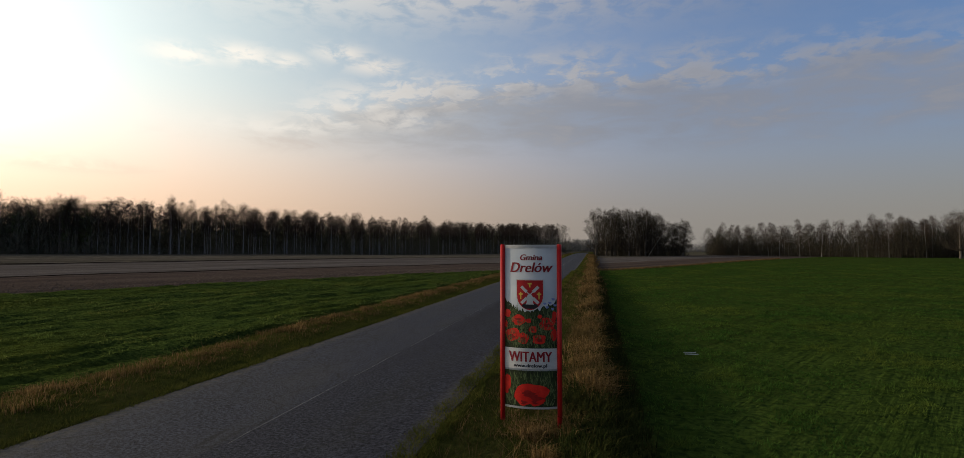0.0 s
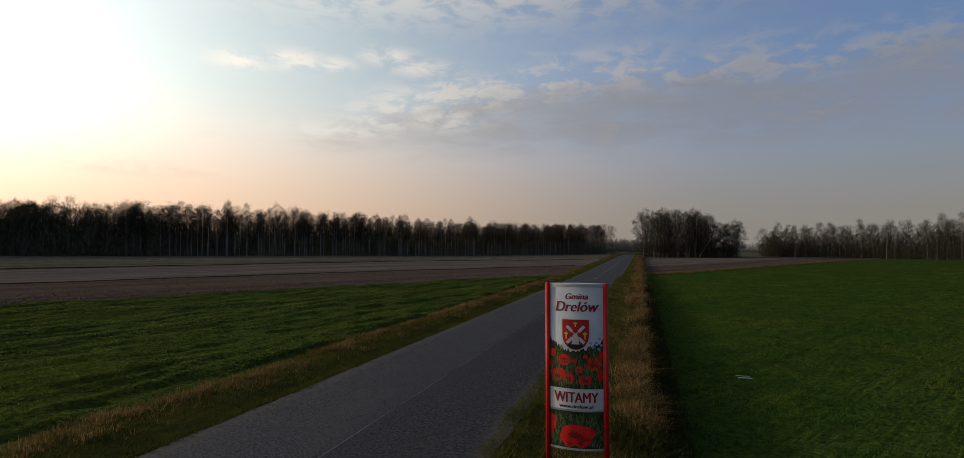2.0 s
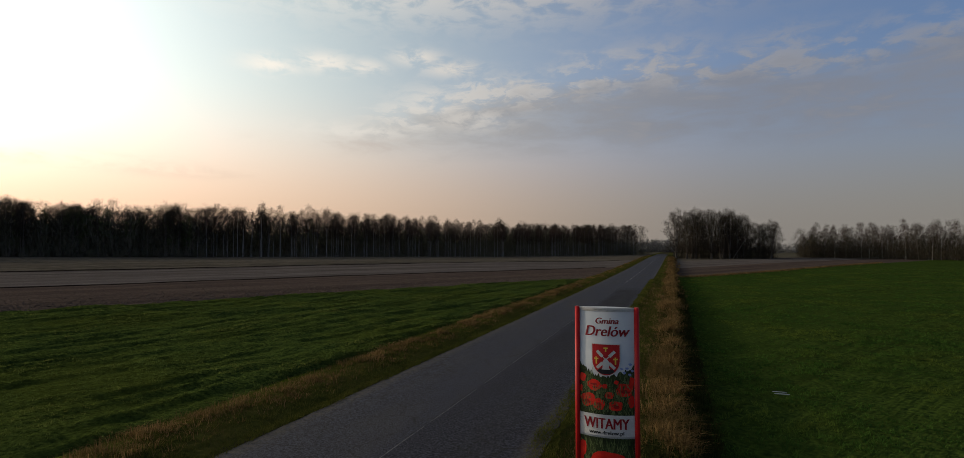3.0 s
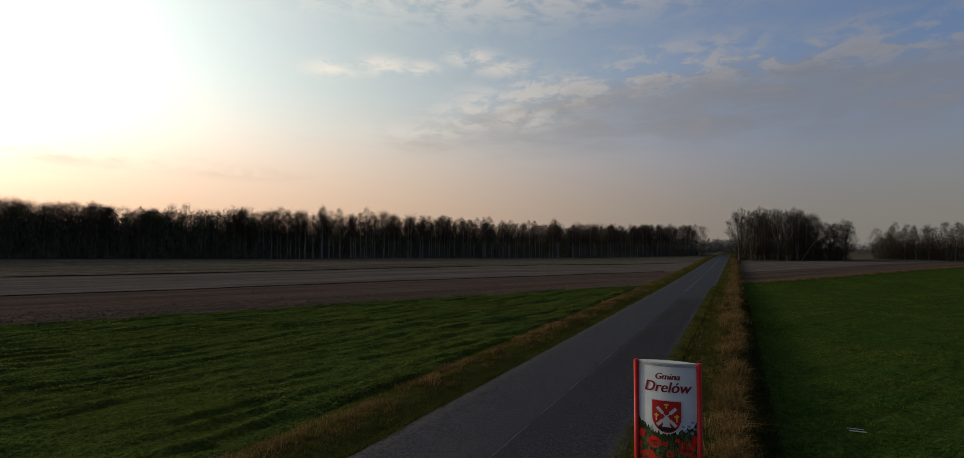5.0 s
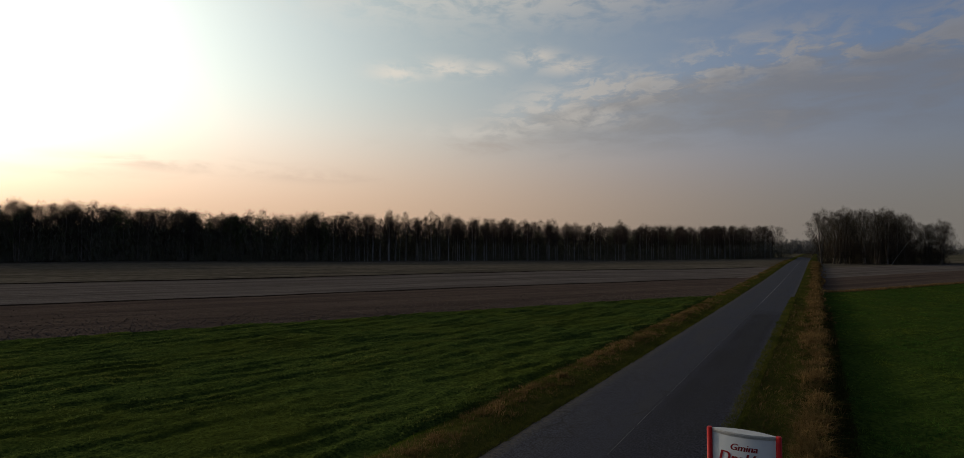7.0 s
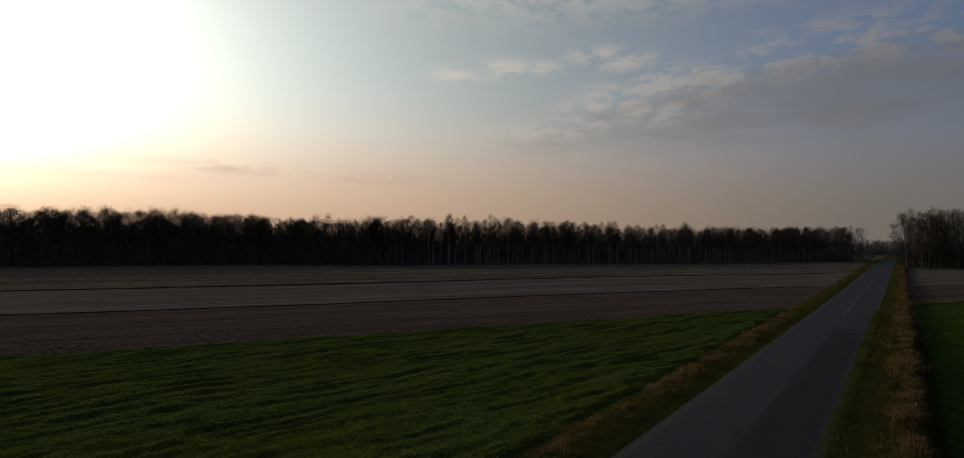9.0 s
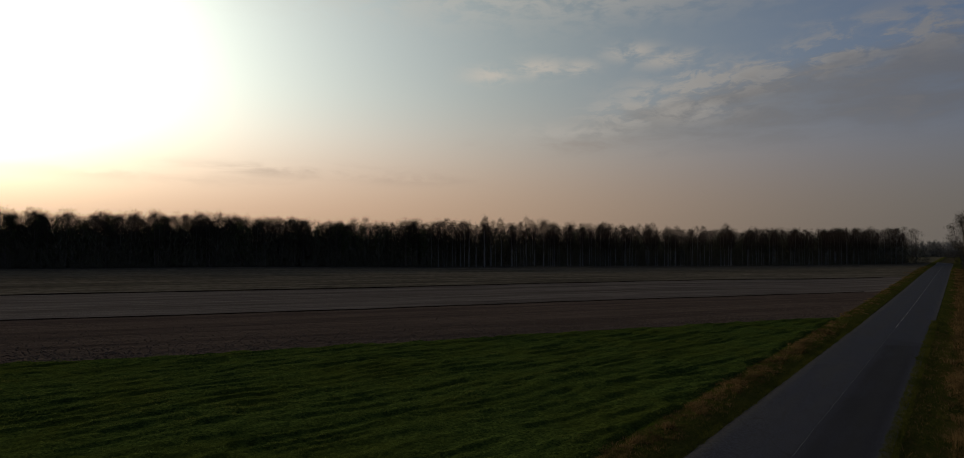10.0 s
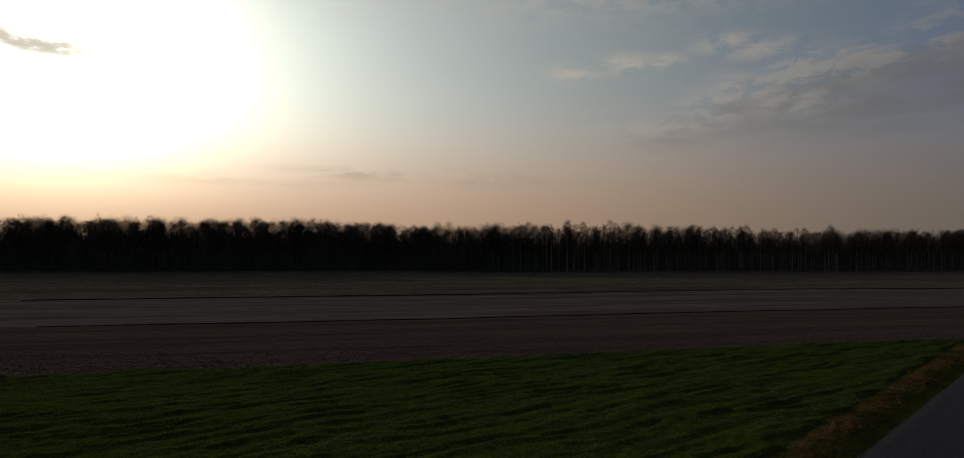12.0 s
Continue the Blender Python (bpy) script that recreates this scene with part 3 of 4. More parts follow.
def cereal_rows(rng, x0, x1, y0, y1, keep, near, far_d, thin, lift, slim, wavy, grow=0.0008):
    """Plants in drill rows, thinning out with distance."""
    n = int((x1 - x0) * (y1 - y0) * near)
    x, y = rng.uniform(x0, x1, n), rng.uniform(y0, y1, n)
    w = np.round((x - SOWN * y) / 0.16) * 0.16 + rng.normal(0, 0.04, n)
    x = w + SOWN * y
    d = np.hypot(x, y)
    gaps = 0.05 + 0.95 * smoothstep(0.32 * value_noise(x * 0.7, y * 0.7, 21) + 0.30 * value_noise(x * 2.1, y * 2.1, 22) + 0.38 * value_noise(x * 6.0, y * 6.0, 23), 0.36, 0.62)
    ok = keep(x, y) & (rng.uniform(0, 1, n) < gaps) & (rng.uniform(0, 1, n) < np.clip((thin / np.maximum(d, thin)) ** 1.25, 0, 1) * np.clip((far_d - d) / 45, 0, 1))
    x, y, d, gaps = x[ok], y[ok], d[ok], gaps[ok]
    # the crests carry more leaves than the hollows
    up = swell(x, y)
    ok = rng.uniform(0, 1, len(x)) < 0.22 + 1.25 * up
    x, y, d, gaps, up = x[ok], y[ok], d[ok], gaps[ok], up[ok]
    base = on_ground(x, y)
    base[:, 2] += wavy * up
    tall = lift * (0.45 + 0.8 * up) * gaps * rng.uniform(0.7, 1.3, len(x))
    return blades(rng, base, tall, slim + grow * d, 0.9, 3, spread=0.07)


def crop_edge(x, y):
    """0 at the field's border, 1 from half a metre inside it."""
    inside = np.minimum(-9.8 + 0.15 * np.sin(y * 0.8) - x, x - STRIP * y + 51.0 + 0.2 * np.sin(y * 1.7))
    return np.clip(inside / 0.5, 0, 1)


def build_crops():
    rng = np.random.default_rng(11)
    waves = 0.26
    ww, yy = np.meshgrid(np.arange(-51.5, -8.0, 0.11), np.arange(-4, 69, 0.20))
    xx = ww + STRIP * yy
    rise = crop_edge(xx, yy)
    zz = ground_z(xx, yy) - 0.06 + rise * (0.07 + waves * swell(xx, yy))
    i = np.arange(ww.size).reshape(ww.shape)
    f = np.stack([i[:-1, :-1], i[:-1, 1:], i[1:, 1:], i[1:, :-1]], -1).reshape(-1, 4)
    f = f[(xx.ravel()[f] < -9.5).all(1)]
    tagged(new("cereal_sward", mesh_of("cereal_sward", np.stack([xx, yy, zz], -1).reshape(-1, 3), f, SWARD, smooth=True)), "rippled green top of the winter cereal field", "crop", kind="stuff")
    left = cereal_rows(rng, -58, -9.7, -3, 68, lambda x, y: crop_edge(x, y) > 0.3, 130, 140, 23, 0.065, 0.0075, waves)
    stuff("cereal_crop", [left], CEREAL, "low green winter cereal in drill rows, lit from the side", "crop")
    right = cereal_rows(rng, 0.7, 95, -6, 150, lambda x, y: (x > 0.75) & (x - STRIP * y > -53.8) & (x < 18 + 1.0 * np.maximum(y, 0)), 120, 165, 17, 0.085, 0.0085, 0.07, 0.0012)
    stuff("cereal_crop", [right], CEREAL_DEEP, "low green winter cereal in a sunken field", "crop")


def build_verges():
    rng = np.random.default_rng(5)
    dry, turf = [], []
    # short grass on both verges
    for x0, x1, y1, per in ((-9.95, -7.82, 60, 140), (-2.22, -0.9, 60, 180), (-0.9, 0.7, 16, 130)):
        n = int((x1 - x0) * (y1 - 2) * per)
        x, y = rng.uniform(x0, x1, n), 2 + (y1 - 2) * rng.uniform(0, 1, n) ** 1.5
        turf.append(blades(rng, on_ground(x, y), rng.uniform(0.035, 0.11, n), np.full(n, 0.009) + 0.0006 * y, 0.7, 4, spread=0.06))
    for x0, x1, per in ((-9.9, -7.85, 14), (-2.2, -0.8, 14)):
        n = int((x1 - x0) * 200 * per)
        x, y = rng.uniform(x0, x1, n), rng.uniform(55, 255, n)
        turf.append(blades(rng, on_ground(x, y), rng.uniform(0.08, 0.20, n), np.full(n, 0.07), 0.6, 3, spread=0.1))
    for x0, x1 in ((-9.95, -7.82), (-2.22, 0.7)):
        n = int((x1 - x0) * 10 * 110)
        x, y = rng.uniform(x0, x1, n), rng.uniform(-8, 2, n)
        turf.append(blades(rng, on_ground(x, y), rng.uniform(0.035, 0.11, n), np.full(n, 0.009), 0.7, 4, spread=0.06))
    # long dry tussocks: a low strip on the one side, a thick bank on the other
    def tussocks(xc, sx, y0, y1, count, tall, power=1.5):
        """Clusters of tufts of uneven size and height along a line."""
        cy = y0 + (y1 - y0) * rng.uniform(0, 1, count // 12) ** power
        cx = xc + sx * rng.normal(0, 1, len(cy)) + 0.12 * np.sin(cy * 0.6)
        ch = tall * rng.uniform(0.35, 1.15, len(cy))
        pick = rng.integers(0, len(cy), count)
        size = rng.uniform(0.10, 0.40, len(cy))[pick] * (1 + cy[pick] / 80)
        x, y = cx[pick] + size * rng.normal(0, 0.6, count), cy[pick] + size * rng.normal(0, 0.9, count)
        h = ch[pick] * rng.uniform(0.6, 1.2, count)
        return blades(rng, on_ground(x, y), h, 0.007 + 0.0009 * np.maximum(y, 6), 0.60, 9, curl=0.65, spread=0.10)

    dry.append(tussocks(-9.22, 0.20, 2, 60, 2000, 0.21))
    dry.append(tussocks(-9.40, 0.26, 60, 250, 1100, 0.24, 1.2))
    dry.append(tussocks(-0.14, 0.13, 12.0, 45, 1900, 0.47, 1.3))
    dry.append(tussocks(-0.55, 0.30, 3, 12.5, 300, 0.24, 1.0))
    dry.append(tussocks(-0.16, 0.16, 40, 230, 2700, 0.55, 1.2))
    # tufts creeping over the broken edges of the asphalt
    for xe, side in ((ROAD_L, -1), (ROAD_R, 1)):
        n = 5200 if side < 0 else 9000
        y = 2 + 70 * rng.uniform(0, 1, n) ** 1.4
        reach = 0.11 * value_noise(y * 0.9, y * 0 + side, 9) + 0.09 * value_noise(y * 3.1, y * 0 + side, 10) + (0.20 if side > 0 else -0.08)
        x = xe + side * (rng.uniform(0, 0.30 if side < 0 else 0.48, n) - np.clip(reach, 0, 1))
        base = np.stack([x, y, np.maximum(ground_z(x, y), -0.035) - 0.005], 1)
        turf.append(blades(rng, base, rng.uniform(0.03, 0.10, n), np.full(n, 0.009) + 0.0006 * y, 0.9, 4, spread=0.05))
    # scattered dry stalks over the short grass
    for x0, x1, n in ((-9.8, -8.3, 1600), (-2.1, 0.4, 2600)):
        x, y = rng.uniform(x0, x1, n), 3 + 60 * rng.uniform(0, 1, n) ** 1.6
        dry.append(blades(rng, on_ground(x, y), rng.uniform(0.06, 0.22, n), np.full(n, 0.008) + 0.0006 * y, 0.9, 4, spread=0.08))
    # the weedy line where the green field ends beyond the bank
    n = 2500
    y = rng.uniform(92, 180, n)
    x = STRIP * y - 54.3 + rng.normal(0, 0.25, n)
    ok = x > 0.5
    dry.append(blades(rng, on_ground(x[ok], y[ok]), rng.uniform(0.15, 0.45, ok.sum()), np.full(ok.sum(), 0.09), 0.6, 4, spread=0.15))
    stuff("dry_grass", dry, DRY, "tan dry tussock grass along both verges of the road", "grass")
    stuff("verge_grass", turf, TURF, "short yellow-green grass on the road verges", "grass")
    # weeds at the foot of the bank, with its shade painted into their colour
    n = 5500
    x, y = rng.uniform(-0.5, 0.95, n), 3 + 60 * rng.uniform(0, 1, n) ** 1.5
    stuff("bank_weeds", [blades(rng, on_ground(x, y), rng.uniform(0.10, 0.34, n), np.full(n, 0.014) + 0.0008 * y, 0.7, 6, curl=0.3, spread=0.1)], BANK,
          "green weeds growing on the bank beside the field, toned dark for its shadow side", "weeds")


def build_clods():
    rng = np.random.default_rng(8)
    octa = np.array([(1, 0, 0), (-1, 0, 0), (0, 1, 0), (0, -1, 0), (0, 0, 1), (0, 0, -1)], float)
    tri = np.array([(0, 2, 4), (2, 1, 4), (1, 3, 4), (3, 0, 4), (2, 0, 5), (1, 2, 5), (3, 1, 5), (0, 3, 5)])
    n = 14000
    w = -51.2 - rng.exponential(4.0, n)
    y = rng.uniform(-2, 150, n)
    x = w + STRIP * y
    ok = (x < -10.4) & (w > -78) & (np.hypot(x, y) < 170)
    x, y = x[ok], y[ok]
    size = rng.uniform(0.018, 0.060, len(x)) * (1 + np.hypot(x, y) / 130)
    v = octa[None] * rng.uniform(0.5, 1.3, (len(x), 6, 1)) * size[:, None, None] * np.array([1.2, 1.0, 0.7]) + on_ground(x, y, -0.02)[:, None]
    f = (tri[None] + 6 * np.arange(len(x))[:, None, None]).reshape(-1, 3)
    stuff("soil_clods", [(v.reshape(-1, 3), f)], CLOD, "brown clods of earth on the ploughed strip", "soil")
    # rough ridges where two strips meet; their shadow side is put into the dark colour
    for w0, y0, y1, xm, tall in ((-78.3, 5, 150, -12, 0.09), (-109.8, 5, 185, -14, 0.12)):
        yy = np.arange(y0, y1, 0.5)
        xx = w0 + STRIP * yy
        yy, xx = yy[xx < xm], xx[xx < xm]
        lumps = (0.75 + 0.35 * lumpy(yy, xx, 3.0)) * rng.uniform(0.9, 1.1, len(yy)) * tall
        rows = []
        for off, up in ((-0.26, -0.05), (-0.11, 0.75), (0.0, 1.0), (0.11, 0.75), (0.26, -0.05)):
            o = off + rng.normal(0, 0.03, len(yy))
            rows.append(np.stack([xx + o * 0.857, yy - o * 0.514, ground_z(xx, yy) + up * lumps], 1))
        v = np.stack(rows, 1)
        i = np.arange(v.shape[0] * 5).reshape(-1, 5)
        f = np.stack([i[:-1, :-1], i[:-1, 1:], i[1:, 1:], i[1:, :-1]], -1).reshape(-1, 4)
        tagged(new("furrow_ridge", mesh_of("furrow_ridge", v.reshape(-1, 3), f, FURROW_SHADE)), "rough furrow between two ploughed strips, its shadow side painted dark", "furrow", kind="structure")


# ---- trees ----
def prism(p, q, r0, r1, sides, verts, faces):
    """A tapered stick from p to q; r1 = 0 ends in a point."""
    d = q - p
    d = d / (np.linalg.norm(d) + 1e-9)
    a = np.cross(d, (0.3, 0.9, 0.1))
    a = a / (np.linalg.norm(a) + 1e-9)
    b = np.cross(d, a)
    o = len(verts)
    ring = [math.cos(2 * math.pi * i / sides) * a + math.sin(2 * math.pi * i / sides) * b for i in range(sides)]
    verts.extend(p + r0 * c for c in ring)
    if r1 <= 0:
        verts.append(q)
        faces.extend((o + i, o + (i + 1) % sides, o + sides) for i in range(sides))
        return
    verts.extend(q + r1 * c for c in ring)
    for i in range(sides):
        j = (i + 1) % sides
        faces.extend(((o + i, o + j, o + sides + j), (o + i, o + sides + j, o + sides + i)))


def slivers(rng, start, way, long, wide):
    """Fine twigs: one narrow triangle each, from start along way."""
    n = len(start)
    side = np.cross(way, rng.normal(0, 1, (n, 3)))
    side = side / (np.linalg.norm(side, axis=1, keepdims=True) + 1e-9) * np.reshape(wide, (-1, 1))
    v = np.stack([start - side, start + side, start + way * np.reshape(long, (-1, 1))], 1).reshape(-1, 3)
    return v, np.arange(n * 3).reshape(-1, 3)


def bare_tree(rng, tall, spread, limbs, subs, twigs, bole=0.35, rise=0.9, thick=0.011, stems=1, twig=0.018, sway=0.04, puff=0.36):
    """Trunk and crown arrays of a leafless tree: limbs fan out, and each ends in a rounded spray of fine twigs."""
    tv, tf, cv, cf = [], [], [], []
    fine = []
    low = bole * tall
    for s in range(stems):
        tilt = rng.normal(0, sway if stems == 1 else 0.07, 2)
        foot = np.array([*(rng.normal(0, 0.35, 2) if stems > 1 else (0, 0)), -0.1])
        r = tall * thick * (1.0 if stems == 1 else 0.8)
        height = tall * (1 if s == 0 else rng.uniform(0.86, 0.98))
        path, n = [], 7
        for i in range(n + 1):
            f = i / n
            path.append(foot + np.array([tilt[0] * f * height * 0.9, tilt[1] * f * height * 0.9, f * height * 0.84]) + np.array([*rng.normal(0, 0.008 * tall * f, 2), 0]))
        for i in range(n):
            a, b = r * (1 - i / n) ** 0.8 + 0.015, r * (1 - (i + 1) / n) ** 0.8 + 0.015
            prism(path[i], path[i + 1], a * (1.35 if i == 0 else 1), b, 6, tv, tf)

        def on_stem(z):
            f = min(max(z / (height * 0.84), 0.0), 0.999) * n
            i = int(f)
            return path[i] + (path[i + 1] - path[i]) * (f - i)

        ball = puff * spread + 0.25
        roof = height - 0.75 * ball
        count = limbs // stems
        for j in range(count):
            g = 0.04 + 0.96 * ((j + rng.uniform(0, 1)) / count) ** 0.8
            top = low + (roof - low) * g
            ring = max(spread * math.sqrt(max(0.0, 1 - ((g - 0.42) / 0.60) ** 2)) - 0.6 * ball, 0.1) * rng.uniform(0.55, 1.0)
            az = 2.4 * j + rng.uniform(-0.5, 0.5)
            out = np.array([math.cos(az), math.sin(az), 0.0])
            p = on_stem(max(low * 0.85, top - rise * (ring + ball) - rng.uniform(0.03, 0.12) * tall))
            e = on_stem(top) * np.array([1, 1, 0]) + out * ring + np.array([0, 0, top])
            q = p + (e - p) * 0.45 + out * ring * 0.12 + np.array([0, 0, -0.06 * ring])
            r1 = max(0.020, r * 0.34 * (1 - g * 0.55))
            prism(p, q, r1, r1 * 0.65, 3, cv, cf)
            prism(q, e, r1 * 0.65, 0, 3, cv, cf)
            # branchlets from the limb into the spray, then the spray itself
            size = ball * rng.uniform(0.75, 1.15)
            d = rng.normal(0, 1, (subs, 3)) + (e - p) / (np.linalg.norm(e - p) + 1e-9) * 0.9 + np.array([0, 0, 0.3])
            d = d / np.linalg.norm(d, axis=1, keepdims=True)
            from_ = q + (e - q) * rng.uniform(0.2, 1.0, (subs, 1))
            fine.append((from_, d, size * rng.uniform(0.7, 1.0, subs), np.full(subs, r1 * 0.28 + 0.006)))
            c = rng.normal(0, 1, (twigs, 3))
            c = c / np.linalg.norm(c, axis=1, keepdims=True)
            at = c * size * (rng.uniform(0.05, 1.0, (twigs, 1)) ** 0.45) * np.array([1.0, 1.0, 0.85])
            w = c * 0.75 + rng.normal(0, 0.45, (twigs, 3)) + out * 0.25 + np.array([0, 0, 0.45])
            w = w / np.linalg.norm(w, axis=1, keepdims=True)
            long = size * rng.uniform(0.28, 0.55, twigs) + 0.12
            fine.append((e + at - w * long[:, None] * 0.7, w, long, np.full(twigs, twig)))
    parts = [np.concatenate(q) for q in zip(*fine)]
    v, f = slivers(rng, *parts)
    return (np.array(tv), np.array(tf)), (np.concatenate([np.array(cv), v]), np.concatenate([np.array(cf), f + len(cv)]))


def pine(rng, tall, spread, whorls, bole):
    """Trunk and needle tufts of a pine or spruce: rounded, uneven boughs of many small sprays."""
    tv, tf, nv, nf = [], [], [], []
    n = 6
    for i in range(n):
        a, b = (tall * 0.012 * (1 - f / n) + 0.02 for f in (i, i + 1))
        prism(np.array([0, 0, tall * 0.93 * i / n - 0.1]), np.array([0, 0, tall * 0.93 * (i + 1) / n - 0.1]), a, b, 6, tv, tf)
    count = 0
    for w in range(whorls):
        f = bole + (0.90 - bole) * (w + rng.uniform(0, 0.7)) / whorls
        u = (f - bole) / (0.97 - bole)
        for b in range(5):
            az = rng.uniform(0, 2 * np.pi)
            reach = spread * math.sqrt(max(0.05, 1 - (1.55 * u - 0.55) ** 2 if u > 0.35 else 0.75 + 0.7 * u)) * rng.uniform(0.5, 1.1)
            d = np.array([math.cos(az), math.sin(az), rng.uniform(0.05, 0.45)])
            p = np.array([0, 0, tall * f])
            prism(p, p + d * reach, 0.05, 0.012, 3, tv, tf)
            c = p + d * reach * rng.uniform(0.35, 1.05, (22, 1)) + rng.normal(0, 0.28, (22, 3))
            e = rng.normal(0, 0.7, (22, 3)) + d * 0.6 + np.array([0, 0, 0.35])
            v, g = slivers(rng, c, e / np.linalg.norm(e, axis=1, keepdims=True), rng.uniform(0.30, 0.62, 22), 0.10)
            nv.append(v)
            nf.append(g + count)
            count += len(v)
    return (np.array(tv), np.array(tf)), (np.concatenate(nv), np.concatenate(nf))


def tree_thing(name, arrays, trunk_mat, crown_mat, label, group):
    ob = new(name)
    tagged(ob, label, "tree", group)
    (tv, tf), (cv, cf) = arrays
    part("trunk", mesh_of("trunk", tv, tf, trunk_mat, smooth=True), None, ob)
    part("crown", mesh_of("crown", cv, cf, crown_mat), None, ob)
    return ob


def stand(rng, kinds, spots, sizes):
    """Places the first of each kind, then copies, on the ground at the spots."""
    used = set()
    for i, ((x, y), s) in enumerate(zip(spots, sizes)):
        j = int(rng.integers(len(kinds)))
        m = Matrix.LocRotScale((x, y, float(ground_z(x, y)) - 0.05), Euler((0, 0, rng.uniform(0, 6.28))), (s, s, s * rng.uniform(0.92, 1.08)))
        if j not in used:
            used.add(j)
            kinds[j].matrix_basis = m
        else:
            c = copy_thing(kinds[j], Matrix.Identity(4))
            c.matrix_basis = m
    for j, kd in enumerate(kinds):
        if j not in used:
            for o in (*kd.children_recursive, kd):
                bpy.data.objects.remove(o)


def joined(rng, arrays, spots, sizes, which):
    """Many trees in one list of chunks: which 0 takes the trunks, 1 the crowns."""
    out = []
    for (x, y), s in zip(spots, sizes):
        v, f = arrays[int(rng.integers(len(arrays)))][which]
        a = rng.uniform(0, 6.28)
        c, n = math.cos(a), math.sin(a)
        r = np.array([[c, -n, 0], [n, c, 0], [0, 0, 1]])
        out.append((v @ r.T * s + np.array([x, y, float(ground_z(x, y)) - 0.05]), f))
    return out


# the edge of the long wood, from beside the road to far on the sun's side
EDGE_A, EDGE_B = np.array([-13.0, 298.0]), np.array([-240.0, -50.0])


def wood_spot(rng, along, depth):
    d = (EDGE_B - EDGE_A) / np.linalg.norm(EDGE_B - EDGE_A)
    inward = np.array([d[1], -d[0]])
    if inward @ np.array([-1.0, 1.0]) < 0:
        inward = -inward
    bow = 6 * math.sin(along * 9) + 4 * math.sin(along * 23 + 1)
    return tuple(EDGE_A + (EDGE_B - EDGE_A) * along + inward * (depth + bow * 0.5 + 3))


def growth(p):
    """Trees stand lower beside the road than in the older middle of the wood."""
    return float(np.interp(-p[0], (13, 98, 104, 117, 131, 152, 176, 240), (0.95, 0.94, 0.95, 1.03, 0.95, 0.87, 0.97, 1.0)))


def build_long_wood():
    rng = np.random.default_rng(21)
    birch = [bare_tree(rng, 16.9, 2.4, 18, 5, 46, bole=0.52, rise=1.3, thick=0.0056, twig=0.027, sway=0.016) for _ in range(6)]
    alder = [bare_tree(rng, 17.2, 3.5, 22, 6, 50, bole=0.44, rise=1.1, thick=0.009, twig=0.030, sway=0.02) for _ in range(6)]
    b_kinds = [tree_thing("birch_tree", a, BIRCH, REDTWIG, "slender leafless birch with a pale trunk at the wood's edge", "trees at the edge of the long wood") for a in birch]
    a_kinds = [tree_thing("bare_tree", a, BARK, TWIG, "tall leafless grey-brown tree at the wood's edge", "trees at the edge of the long wood") for a in alder]
    spots_b, spots_a = [], []
    for i in range(190):
        spots_b.append(wood_spot(rng, -0.008 + 0.508 * (i + rng.uniform(0, 1)) / 190, rng.uniform(0, 9)))
    for i in range(110):
        spots_a.append(wood_spot(rng, -0.018 + 1.018 * (i + rng.uniform(0, 1)) / 110, rng.uniform(3, 14)))
    stand(rng, b_kinds, spots_b, [rng.uniform(0.74, 0.98) * growth(p) for p in spots_b])
    stand(rng, a_kinds, spots_a, [rng.uniform(0.84, 1.02) * growth(p) for p in spots_a])
    # the depth of the wood
    lean = [bare_tree(rng, 17.8, 4.0, 18, 3, 40, bole=0.36, rise=1.0, thick=0.009, twig=0.036, sway=0.02) for _ in range(7)]
    spots = [wood_spot(rng, rng.uniform(-0.01, 1.0), 7 + 50 * rng.uniform(0, 1) ** 1.2) for _ in range(360)] + [wood_spot(rng, rng.uniform(0.46, 1.0), rng.uniform(2, 28)) for _ in range(260)] + [wood_spot(rng, rng.uniform(-0.020, 0.06), rng.uniform(0, 26)) for _ in range(34)]
    sizes = [rng.uniform(0.89, 1.0) * growth(p) for p in spots]
    st = rng.bit_generator.state
    stuff("wood_trunks", joined(rng, lean, spots, sizes, 0), BARK, "crowded dark trunks deep in the leafless wood", "trees")
    rng.bit_generator.state = st
    stuff("wood_crowns", joined(rng, lean, spots, sizes, 1), TWIG, "tangled bare crowns deep in the leafless wood", "trees")
    pines = [pine(rng, 16.5, 2.6, 9, 0.45) for _ in range(3)]
    pines += [pine(rng, 17.0, 2.2, 11, 0.25) for _ in range(2)]
    spots = [wood_spot(rng, rng.uniform(0.0, 0.56), rng.uniform(14, 45)) for _ in range(26)] + [wood_spot(rng, rng.uniform(0.50, 1.0), rng.uniform(3, 26)) for _ in range(110)]
    sizes = [rng.uniform(0.74, 0.98) * growth(p) for p in spots]
    st = rng.bit_generator.state
    stuff("pine_trunks", joined(rng, pines, spots, sizes, 0), BARK, "trunks of pines among the bare trees", "trees")
    rng.bit_generator.state = st
    stuff("pine_crowns", joined(rng, pines, spots, sizes, 1), NEEDLE, "dark green pine crowns among the bare trees", "trees")
    build_brush(rng, [wood_spot(rng, rng.uniform(-0.01, 1.0), -1 + 30 * rng.uniform(0, 1) ** 1.3) for _ in range(2400)], (0.6, 2.6), "dense dark undergrowth along the foot of the wood", 1.0, THICKET)
